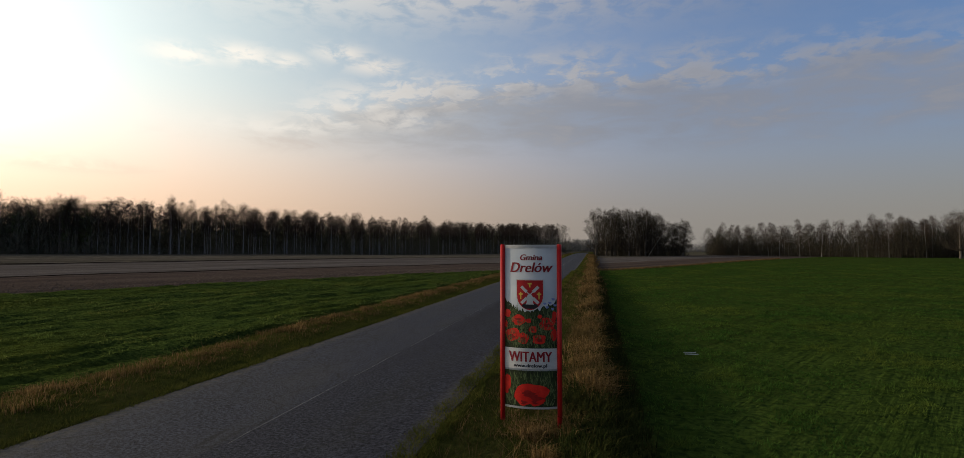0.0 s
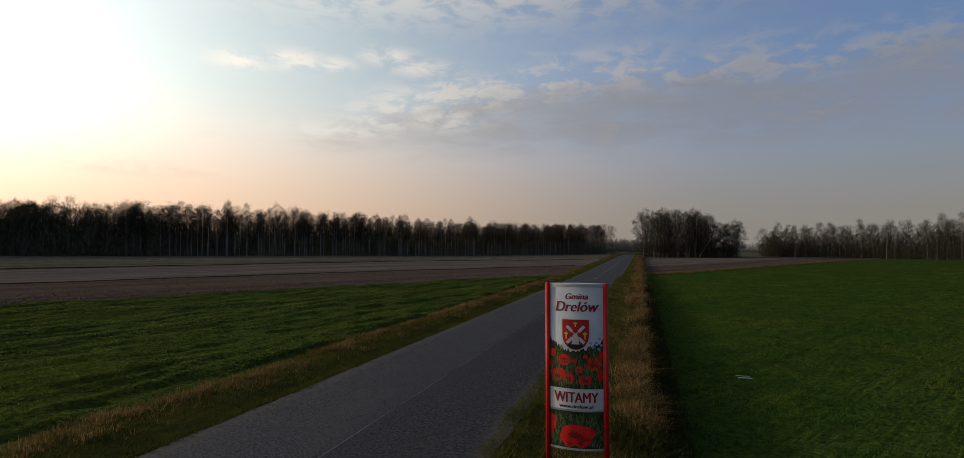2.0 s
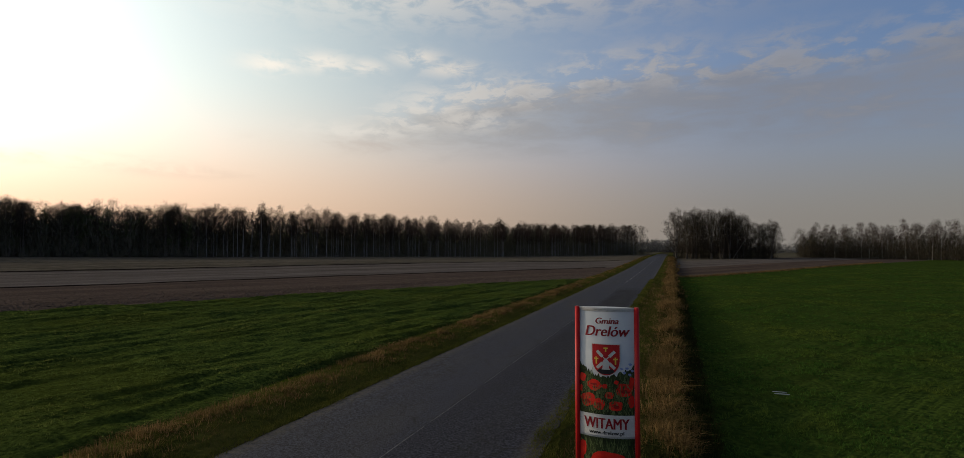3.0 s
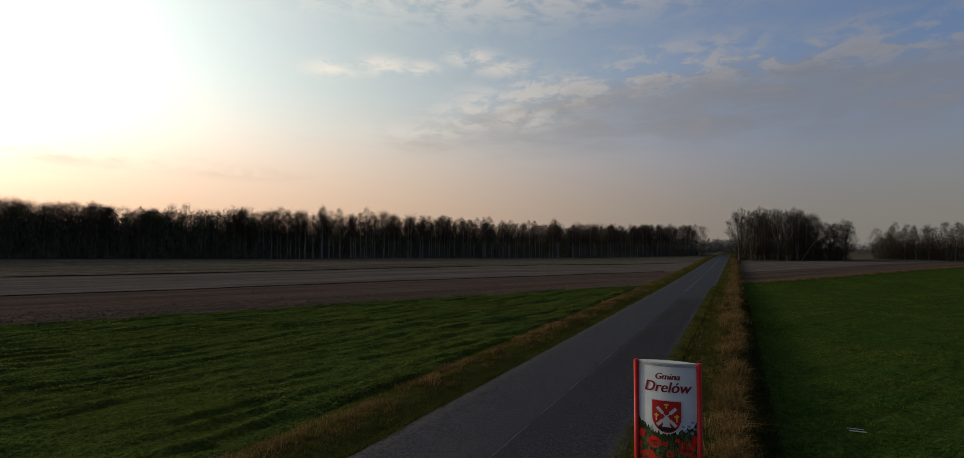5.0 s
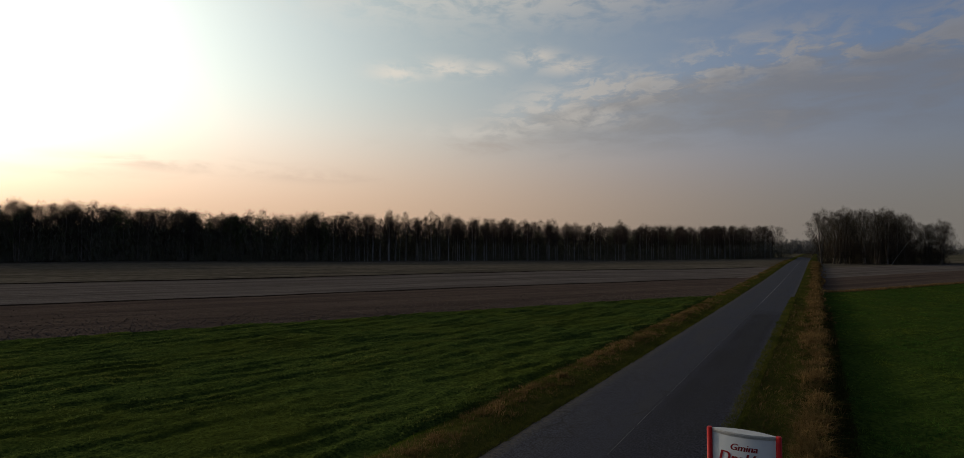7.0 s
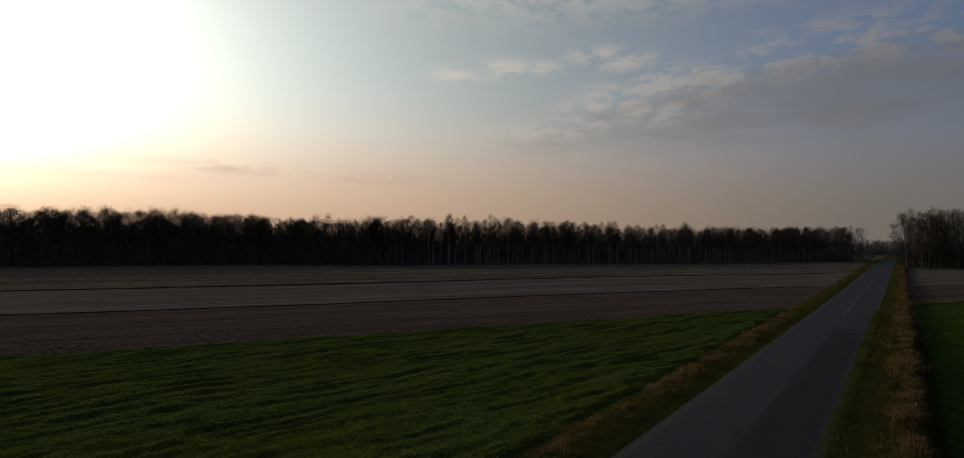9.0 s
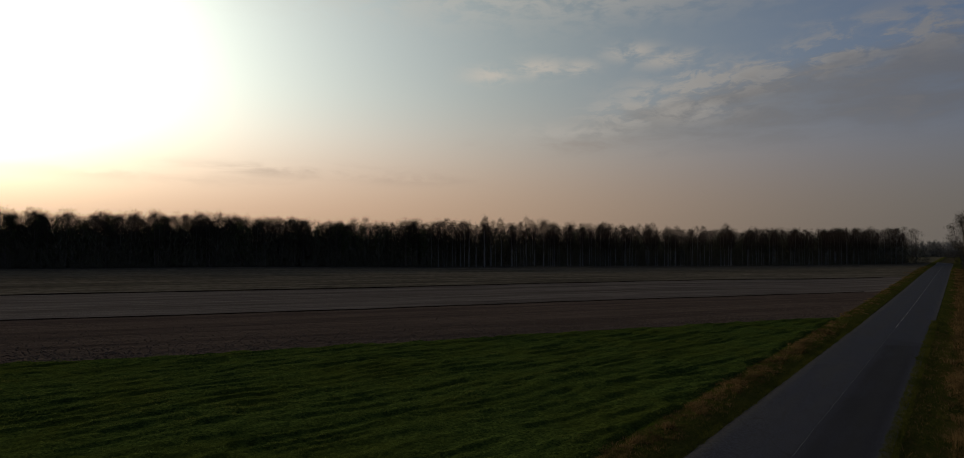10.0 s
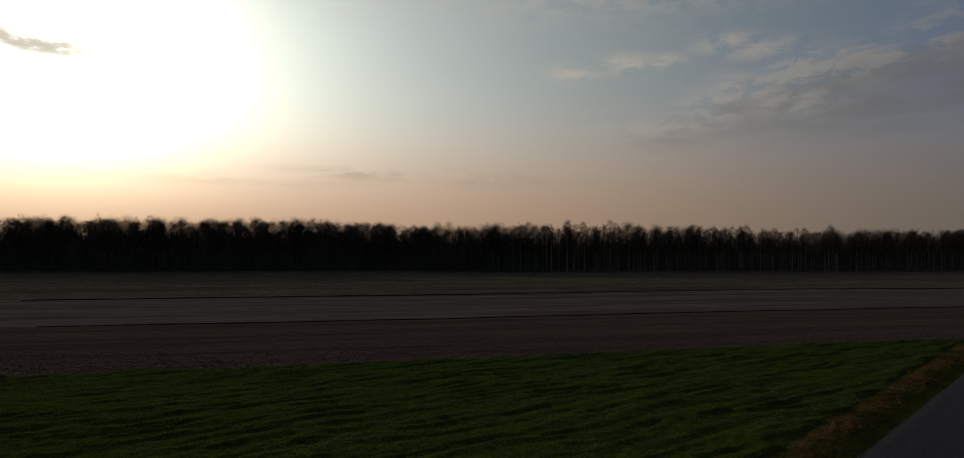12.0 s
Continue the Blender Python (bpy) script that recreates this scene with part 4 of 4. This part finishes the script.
    build_brush(rng, [wood_spot(rng, rng.uniform(-0.005, 1.0), 9 + 45 * rng.uniform(0, 1)) for _ in range(5200)], (6.5, 13.6), "crowded saplings filling the depth of the wood", 1.0, THICKET)
    build_brush(rng, [wood_spot(rng, rng.uniform(-0.005, 1.0), rng.uniform(34, 62)) for _ in range(2600)], (6.0, 10.0), "dim mass of twigs far inside the wood", 2.8, THICKET)
    build_brush(rng, [wood_spot(rng, rng.uniform(-0.022, 0.05), rng.uniform(-2, 14)) for _ in range(220)], (2.0, 8.0), "bushy end of the wood beside the road", 1.0, THICKET)
    build_brush(rng, [wood_spot(rng, rng.uniform(0.49, 1.0), 1 + 25 * rng.uniform(0, 1)) for _ in range(2600)], (4.0, 11.0), "dark thicket before the far part of the wood", 1.0, THICKET)


def build_brush(rng, spots, tall, label, slim=1.0, mat=None):
    """Bushes and young trees: egg-shaped clouds of fine rising twigs."""
    p = np.array(spots)
    n, per = len(p), 28
    h = np.repeat(rng.uniform(*tall, n), per)
    m = n * per
    base = np.repeat(np.stack([p[:, 0], p[:, 1], ground_z(p[:, 0], p[:, 1]) - 0.1], 1), per, 0)
    a, g = rng.uniform(0, 6.28, m), rng.uniform(0.0, 0.93, m)
    wide = (0.5 + 0.10 * h) * np.sqrt(np.clip(1 - ((g - 0.4) / 0.62) ** 2, 0.05, 1)) * rng.uniform(0.1, 1.0, m) ** 0.6
    start = base + np.stack([np.cos(a) * wide, np.sin(a) * wide, h * g], 1)
    way = np.stack([np.cos(a) * 0.4, np.sin(a) * 0.4, np.full(m, 0.9)], 1) + rng.normal(0, 0.38, (m, 3))
    way = way / np.linalg.norm(way, axis=1, keepdims=True)
    v, f = slivers(rng, start, way, np.minimum(0.5 + 0.13 * h, h * (1.04 - g) + 0.3) * rng.uniform(0.6, 1.2, m), (0.034 + 0.0068 * h) * slim)
    stuff("undergrowth", [(v, f)], mat or BRUSH, label, "bushes")


def build_clump():
    """The group of bare trees beside the road."""
    rng = np.random.default_rng(33)
    kinds = [tree_thing("bare_tree", bare_tree(rng, 18.8, 5.1, 38, 6, 72, bole=0.12, rise=1.7, thick=0.016, twig=0.031, stems=s, puff=0.30), BARK, TWIG,
                        "broad leafless roadside tree with a dense twiggy crown", "trees of the roadside clump") for s in (1, 2, 1, 2, 3)]
    spots, sizes = [], []
    for i in range(38):
        f = (i + rng.uniform(0, 1)) / 38
        spots.append((0.8 + 37.5 * f, 229 + 16 * f + rng.uniform(-4, 22)))
        sizes.append(rng.uniform(0.90, 1.10) * (1.0 - 0.20 * max(0, f - 0.55) / 0.45))
    spots[0], sizes[0] = (1.4, 229), 1.06
    spots[1], sizes[1] = (5.2, 231), 1.10
    stand(rng, kinds, spots, sizes)
    fallen = tree_thing("leaning_birch", bare_tree(rng, 13, 1.8, 9, 5, 30, bole=0.5, thick=0.005), BIRCH, REDTWIG, "pale birch leaning sideways in front of the clump", "trees of the roadside clump")
    fallen.matrix_basis = Matrix.LocRotScale((21.5, 234, -0.3), Euler((0.0, 0.55, 0.0)), None)
    build_brush(rng, [(x, 228 + 0.42 * x + rng.uniform(-3, 26)) for x in rng.uniform(0.6, 39, 650)], (1.0, 4.5), "dark bushes under the roadside clump of trees", 0.7)


def build_right_wood():
    """A loose belt of birches and oaks across the green field."""
    rng = np.random.default_rng(44)
    k1 = [tree_thing("birch_tree", bare_tree(rng, 15.8, 2.9, 20, 5, 56, bole=0.32, rise=1.3, thick=0.0056, twig=0.025), BIRCH, REDTWIG,
                     "leafless birch with reddish twigs in the field belt", "trees of the field belt") for _ in range(5)]
    k2 = [tree_thing("bare_tree", bare_tree(rng, 14.8, 4.0, 24, 6, 56, bole=0.25, rise=1.0, thick=0.012, twig=0.026), BARK, TWIG,
                     "wide leafless tree with a rounded crown in the field belt", "trees of the field belt") for _ in range(4)]

    def spot(f, d):
        x = 54 + 100 * f
        return (x, 262 - 68 * smoothstep(f, 0.0, 0.45) + 0.06 * x + d)

    s1 = [spot((i + rng.uniform(0, 1)) / 92, rng.uniform(0, 22)) for i in range(92)]
    s2 = [spot((i + rng.uniform(0, 1)) / 60, rng.uniform(2, 20)) for i in range(60)]
    stand(rng, k1, s1, [rng.uniform(0.72, 1.0) * (0.72 if f < 4 else 1.0) for f in range(92)])
    stand(rng, k2, s2, rng.uniform(0.70, 1.0, 60))
    build_brush(rng, [spot(f, rng.uniform(-1, 24)) for f in rng.uniform(-0.01, 1.02, 3900)], (2.0, 10.0), "dark bushes under the belt of trees", 0.6)
    oak = tree_thing("oak_tree", bare_tree(rng, 15.5, 7.6, 44, 8, 46, bole=0.20, rise=0.8, thick=0.020, twig=0.020, puff=0.22), BARK, TWIG, "old spreading leafless oak standing before the belt", "")
    oak.matrix_basis = Matrix.LocRotScale((106, 190, -0.4), Euler((0, 0, 1.0)), None)


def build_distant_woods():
    """Woods on the skyline, greyed by haze painted into the twig colour."""
    rng = np.random.default_rng(55)
    kinds = [bare_tree(rng, 15, 4.2, 10, 2, 20, bole=0.15, rise=1.0, thick=0.02, twig=0.07) for _ in range(5)]
    spots = [(x, 560 + 0.12 * x + rng.uniform(0, 90)) for x in rng.uniform(-260, 560, 300)]
    sizes = [rng.uniform(0.62, 0.76) if x > 40 else rng.uniform(0.82, 1.02) for x, _ in spots]
    st = rng.bit_generator.state
    stuff("distant_wood_trunks", joined(rng, kinds, spots, sizes, 0), BARK, "trunks of a distant leafless wood", "trees")
    rng.bit_generator.state = st
    stuff("distant_wood_crowns", joined(rng, kinds, spots, sizes, 1), FAR_TWIG, "crowns of a distant leafless wood on the skyline", "trees")
    build_brush(rng, [(x, 540 + rng.uniform(0, 40)) for x in rng.uniform(-140, 60, 1000)], (8.0, 13.0), "far wood closing the view along the road", 1.6, FAR_TWIG)
    build_brush(rng, [(x, 556 + 0.12 * x + rng.uniform(0, 60)) for x in rng.uniform(-260, 560, 2600)], (5.0, 10.0), "thick scrub filling the distant wood", 1.6, FAR_TWIG)


# ---- the welcome sign ----
SIGN_Y, SIGN_MID, SIGN_HALF, SIGN_TOP, SAG = 9.34, -1.012, 0.432, 2.675, 0.11


def on_panel(u, z, lift=0.0, front=True):
    """A point of the bowed panel: u metres across from its middle, z up."""
    b = SAG * (1 - (u / SIGN_HALF) ** 2) + lift
    return (SIGN_MID + u, SIGN_Y - b if front else SIGN_Y + b, z)


def print_on(name, outline, mat, parent, lift, label="", hole=None):
    """A flat printed shape, cut into narrow slices so that it follows the bow."""
    bm = bmesh.new()
    vs = [bm.verts.new((u, 0, z)) for u, z in outline]
    bm.faces.new(vs)
    lo, hi = min(u for u, _ in outline), max(u for u, _ in outline)
    cuts = int((hi - lo) / 0.06)
    for i in range(1, cuts + 1):
        c = lo + (hi - lo) * i / (cuts + 1)
        bmesh.ops.bisect_plane(bm, geom=bm.verts[:] + bm.edges[:] + bm.faces[:], plane_co=(c, 0, 0), plane_no=(1, 0, 0))
    bmesh.ops.triangulate(bm, faces=bm.faces[:])
    for v in bm.verts:
        v.co = on_panel(v.co.x, v.co.z, lift)
    bmesh.ops.recalc_face_normals(bm, faces=bm.faces[:])
    return part(name, bm, mat, parent, label)


def lettering(text, mid_u, mid_z, width, height, mat, parent, slant=0.0, bold=0.0, label=""):
    cu = bpy.data.curves.new("lettering", "FONT")
    cu.body, cu.size, cu.align_x, cu.shear, cu.offset, cu.resolution_u = text, 1.0, "CENTER", slant, 0.0, 4
    tmp = new("lettering_curve", cu)
    bpy.context.view_layer.update()
    me = bpy.data.meshes.new_from_object(tmp.evaluated_get(bpy.context.evaluated_depsgraph_get()))
    bpy.data.objects.remove(tmp)
    bpy.data.curves.remove(cu)
    co = np.empty(len(me.vertices) * 3, np.float32)
    me.vertices.foreach_get("co", co)
    co = co.reshape(-1, 3)
    lo, hi = co.min(0), co.max(0)
    bm = bmesh.new()
    bm.from_mesh(me)
    bpy.data.meshes.remove(me)
    for v in bm.verts:
        v.co = (mid_u + ((v.co.x - lo[0]) / (hi[0] - lo[0]) - 0.5) * width, 0, mid_z + ((v.co.y - lo[1]) / (hi[1] - lo[1]) - 0.5) * height)
    # heavier strokes: the same letters again, shifted by a stroke's part
    plain = bm.copy()
    layers = [(0.0, 0.006)] + ([(bold, 0.0064), (-bold, 0.0068)] if bold else [])
    bm.clear()
    for shift, lift in layers:
        made = {v: bm.verts.new(on_panel(v.co.x + shift, v.co.z, lift)) for v in plain.verts}
        for f in plain.faces:
            bm.faces.new([made[v] for v in f.verts])
    plain.free()
    return part("lettering", bm, mat, parent, label)


def build_sign():
    rng = np.random.default_rng(77)
    sign = new("welcome_sign")
    sign.location = (SIGN_MID, SIGN_Y, -0.26)
    bpy.context.view_layer.update()
    back = sign.matrix_world.inverted()
    tagged(sign, "tall red-framed municipal welcome sign with a bowed poppy-meadow panel", "sign")
    made = []
    for x, foot in ((SIGN_MID - 0.464, -0.28), (SIGN_MID + 0.470, -0.44)):
        bm = bmesh.new()
        bmesh.ops.create_cone(bm, cap_ends=True, segments=24, radius1=0.040, radius2=0.040, depth=SIGN_TOP + 0.02 - foot)
        bmesh.ops.bevel(bm, geom=[e for e in bm.edges if abs(e.verts[0].co.z - e.verts[1].co.z) < 1e-4], offset=0.008, segments=2, affect="EDGES")
        bmesh.ops.translate(bm, verts=bm.verts, vec=(x, SIGN_Y, (SIGN_TOP + 0.02 + foot) / 2))
        for f in bm.faces:
            f.smooth = abs(f.normal.z) < 0.5
        made.append(part("pole", bm, RED, sign, "round bright red steel pole"))
    # two bowed panels with a rim of sheet thickness
    panels = []
    for front in (True, False):
        us = np.linspace(-SIGN_HALF, SIGN_HALF, 25)
        v = [on_panel(u, z, l, front) for z in (0.055, SIGN_TOP - 0.01) for l in (0.0, -0.004) for u in us]
        f = []
        n = len(us)
        for a, b in ((0, 2), (1, 3), (0, 1), (2, 3)):
            f += [(a * n + i, a * n + i + 1, b * n + i + 1, b * n + i) for i in range(n - 1)]
        bm = bmesh.new()
        vs = [bm.verts.new(c) for c in v]
        for q in f:
            bm.faces.new([vs[i] for i in q])
        bmesh.ops.recalc_face_normals(bm, faces=bm.faces[:])
        for q in bm.faces:
            q.smooth = abs(q.normal.z) < 0.5
        panels.append(part("front_panel" if front else "back_panel", bm, PANEL, sign, "white bowed panel printed with a poppy meadow" if front else "plain pale bowed rear panel"))
    made += panels
    # lens-shaped lid and the trims along the top and the bottom
    for name, z0, z1, grow, mat, label in (("top_lid", SIGN_TOP - 0.012, SIGN_TOP + 0.012, 0.012, INK_WHITE, "white lens-shaped lid"), ("top_trim", SIGN_TOP - 0.045, SIGN_TOP - 0.014, 0.006, ALU, "grey metal top edge"),
                                           ("bottom_trim", 0.030, 0.058, 0.012, ALU, "grey curved bottom rail")):
        us = np.linspace(-SIGN_HALF, SIGN_HALF, 25)
        ring = [on_panel(u, 0, grow, True) for u in us] + [on_panel(u, 0, grow, False) for u in us[::-1]]
        bm = bmesh.new()
        lo, hi = [[bm.verts.new((x, y, z)) for x, y, _ in ring] for z in (z0, z1)]
        bm.faces.new(hi)
        bm.faces.new(lo[::-1])
        for i in range(len(ring)):
            j = (i + 1) % len(ring)
            bm.faces.new((lo[i], lo[j], hi[j], hi[i]))
        bmesh.ops.recalc_face_normals(bm, faces=bm.faces[:])
        made.append(part(name, bm, mat, sign, label))
    fp = panels[0]
    made.append(lettering("Gmina", 0.02, 2.482, 0.355, 0.095, INK_RED, fp, 0.25, 0.005, "dark red slanted lettering"))
    made.append(lettering("Drelów", 0.02, 2.318, 0.69, 0.160, INK_RED, fp, 0.25, 0.006, "large dark red slanted lettering"))
    # meadow print, ragged along its upper edge, in two fields above and under the white band
    top = [(u, 1.62 + 0.16 * abs(u / SIGN_HALF) ** 2 + rng.uniform(-0.05, 0.05)) for u in np.linspace(SIGN_HALF - 0.005, -SIGN_HALF + 0.005, 40)]
    made.append(print_on("meadow_print", [(-SIGN_HALF + 0.005, 0.95), (SIGN_HALF - 0.005, 0.95)] + top, INK_DARK, fp, 0.002, "dark green printed meadow"))
    made.append(print_on("meadow_print", [(-SIGN_HALF + 0.005, 0.062), (SIGN_HALF - 0.005, 0.062), (SIGN_HALF - 0.005, 0.64), (-SIGN_HALF + 0.005, 0.64)], INK_DARK, fp, 0.002, "dark green printed meadow"))
    lv, lf = [], []
    for z0, z1, n in ((1.0, 1.62, 520), (0.075, 0.56, 420)):
        for _ in range(n):
            u, z = rng.uniform(-0.41, 0.41), rng.uniform(z0, z1)
            if z > 1.5 and abs(u) < 0.2:
                continue
            h, t, w = rng.uniform(0.04, 0.15), rng.normal(0, 0.25), rng.uniform(0.004, 0.010)
            o = len(lv)
            tip = min(max(u + t * h, -0.425), 0.425)
            lv += [on_panel(u - w, z, 0.0045), on_panel(u + w, z, 0.0045), on_panel(tip, z + h, 0.0045)]
            lf.append((o, o + 1, o + 2))
    for _ in range(170):
        u, z = rng.uniform(-0.41, 0.41), rng.uniform(1.0, 1.46)
        h, w = rng.uniform(0.05, 0.12), rng.uniform(0.004, 0.008)
        tip = min(max(u + rng.normal(0, 0.3) * h, -0.425), 0.425)
        o = len(lv)
        lv += [on_panel(u - w, z, 0.0092), on_panel(u + w, z, 0.0092), on_panel(tip, z + h, 0.0092)]
        lf.append((o, o + 1, o + 2))
    made.append(part("leaf_print", mesh_of("leaf_print", lv, lf, INK_LEAF), None, fp, "light green printed grass blades"))

    def poppy(u, z, ru, rz, lift):
        ph, pts = rng.uniform(0, 6.28), []
        for i in range(18):
            a = 2 * math.pi * i / 18
            r = 0.80 + 0.20 * abs(math.sin(2 * a + ph)) + rng.uniform(-0.06, 0.06)
            pts.append((min(max(u + ru * r * math.cos(a), -0.425), 0.425), z + rz * r * math.sin(a)))
        made.append(print_on("poppy_print", pts, INK_BRIGHT, fp, lift, "bright red printed poppy"))

    # the large flowers, each with a shaded heart, and small ones between them
    flowers = [(-0.19, 1.46, 0.125, 0.095), (0.28, 1.40, 0.14, 0.115), (-0.28, 1.22, 0.14, 0.115), (-0.11, 1.16, 0.10, 0.10), (0.15, 1.15, 0.12, 0.085), (0.05, 1.31, 0.075, 0.06),
               (0.385, 1.22, 0.06, 0.10), (-0.375, 1.56, 0.055, 0.075), (0.39, 1.53, 0.04, 0.08), (-0.02, 1.45, 0.045, 0.04), (-0.40, 1.38, 0.03, 0.06), (0.16, 1.52, 0.04, 0.035),
               (0.015, 0.265, 0.31, 0.180), (-0.11, 0.145, 0.11, 0.07), (0.10, 0.155, 0.12, 0.08), (-0.375, 0.44, 0.06, 0.135), (-0.395, 0.30, 0.035, 0.06)]
    for i, (u, z, ru, rz) in enumerate(flowers):
        poppy(u, z, ru, rz, 0.0055 + 0.0001 * i)
        if ru > 0.07:
            for _ in range(3):
                a, pu, pz = rng.uniform(0, 6.28), u + rng.uniform(-0.35, 0.35) * ru, z + rng.uniform(-0.45, 0.15) * rz
                pts = [(min(max(pu + ru * 0.34 * math.cos(b) * (1 + 0.3 * math.sin(3 * b + a)), -0.424), 0.424), pz + rz * 0.20 * math.sin(b) * (1 + 0.3 * math.cos(2 * b + a))) for b in np.linspace(0, 6.0, 12)]
                made.append(print_on("petal_shade_print", pts, INK_PETAL, fp, 0.0078 + 0.0001 * i, "darker red fold of a printed petal"))
    for u, z in ((0.37, 1.80), (0.32, 1.74), (0.40, 1.70), (0.28, 1.67), (0.36, 1.64), (-0.35, 1.72), (0.24, 1.73)):
        pts = [(min(u + 0.028 * (1 if i % 2 else 0.5) * math.cos(i * 0.45), 0.426), z + 0.028 * (1 if i % 2 else 0.5) * math.sin(i * 0.45)) for i in range(14)]
        made.append(print_on("cornflower_print", pts, INK_BLUE if u > 0 else INK_DARK, fp, 0.005, "small printed cornflower"))
    # white band with the greeting
    made.append(print_on("white_band", [(-SIGN_HALF + 0.003, 0.670), (SIGN_HALF - 0.003, 0.670), (SIGN_HALF - 0.003, 1.004), (-SIGN_HALF + 0.003, 1.004)], INK_WHITE, fp, 0.009, "white printed band"))
    for text, z, w, h, mat, b in (("WITAMY", 0.868, 0.70, 0.165, INK_RED, 0.006), ("www.drelow.pl", 0.718, 0.54, 0.075, INK_BLACK, 0.003)):
        ob = lettering(text, 0.0, z, w, h, mat, fp, 0.0, b, "bold printed lettering")
        for v in ob.data.vertices:
            v.co.y -= 0.007
        made.append(ob)
    # coat of arms: a plain red shield with a white windmill, small gold crosses and a dark mound
    def shield(scale):
        w, t, b = 0.213 * scale, 0.228, 0.255
        pts = [(-w, t * scale), (-w, -0.02)] + [(-w * math.cos(a), -0.02 - (b * scale - 0.02) * math.sin(a)) for a in np.linspace(0.2, math.pi - 0.2, 14)] + [(w, -0.02), (w, t * scale)]
        return [(u, 1.88 + z) for u, z in pts][::-1]
    made.append(print_on("shield_print", shield(1.06), INK_WHITE, fp, 0.0115, "pale outline of the shield"))
    made.append(print_on("shield_print", shield(1.0), INK_SHIELD, fp, 0.0135, "red heraldic shield"))
    made.append(print_on("mound_print", [(-0.135, 1.685)] + [(0.135 * math.cos(a), 1.685 + 0.055 * math.sin(a)) for a in np.linspace(math.pi, 0, 11)][1:] + [(0.07, 1.645), (-0.07, 1.645)], INK_BLACK, fp, 0.0150, "dark mound"))
    made.append(print_on("mill_print", [(-0.070, 1.715), (0.070, 1.715), (0.052, 1.74), (0.048, 1.84), (0.030, 1.87), (0, 1.895), (-0.030, 1.87), (-0.048, 1.84), (-0.052, 1.74)], INK_WHITE, fp, 0.0165, "white windmill"))
    for s in (1, -1):
        for e in (1, -1):
            a = (0.140 * s, 1.87 + 0.135 * e)
            for wide, from_hub in ((0.007, 0.0), (0.024, 0.36)):
                nx, nz = wide * 0.7, wide * 0.7 * -s * e
                b = (a[0] * from_hub, 1.87 + (a[1] - 1.87) * from_hub)
                shape = [(b[0] + nx, b[1] + nz), (a[0] + nx, a[1] + nz), (a[0] - nx, a[1] - nz), (b[0] - nx, b[1] - nz)]
                made.append(print_on("sail_print", shape, INK_WHITE, fp, 0.0180 if from_hub else 0.0175, "white sail"))
    for u, z, h in ((0.0, 2.040, 0.045), (-0.15, 1.87, 0.07), (0.15, 1.87, 0.07)):
        made.append(print_on("cross_print", [(u - 0.011, z - h), (u + 0.011, z - h), (u + 0.011, z + h * 0.6), (u - 0.011, z + h * 0.6)], INK_GOLD, fp, 0.0190, "small gold cross"))
        made.append(print_on("cross_print", [(u - 0.034, z + 0.002), (u + 0.034, z + 0.002), (u + 0.034, z + 0.024), (u - 0.034, z + 0.024)], INK_GOLD, fp, 0.0196, "small gold cross"))
    # parts were built in place: bring them under the sign's own origin
    for o in sign.children:
        o.matrix_parent_inverse = back


def build_litter():
    """A bent pale strip of sheet lying in the cereal."""
    ob = new("sheet_strip")
    ob.location = (3.10, 19.3, float(ground_z(3.10, 19.3)) + 0.05)
    tagged(ob, "bent white strip of sheet lying on the green cereal", "litter")
    for y, z, w in ((0.0, 0.03, 0.026), (0.10, 0.065, 0.016)):
        bm = bmesh.new()
        bmesh.ops.create_cube(bm, size=1.0)
        bmesh.ops.scale(bm, verts=bm.verts, vec=(0.42, 0.030, w))
        bmesh.ops.bevel(bm, geom=bm.edges[:], offset=0.008, segments=2, affect="EDGES")
        bmesh.ops.translate(bm, verts=bm.verts, vec=(-0.05 if y else 0.0, y, z))
        part("fold", bm, LITTER, ob)


build_ground()
build_road()
build_sign()
build_litter()
build_long_wood()
build_clump()
build_right_wood()
build_distant_woods()
build_verges()
build_clods()
build_crops()
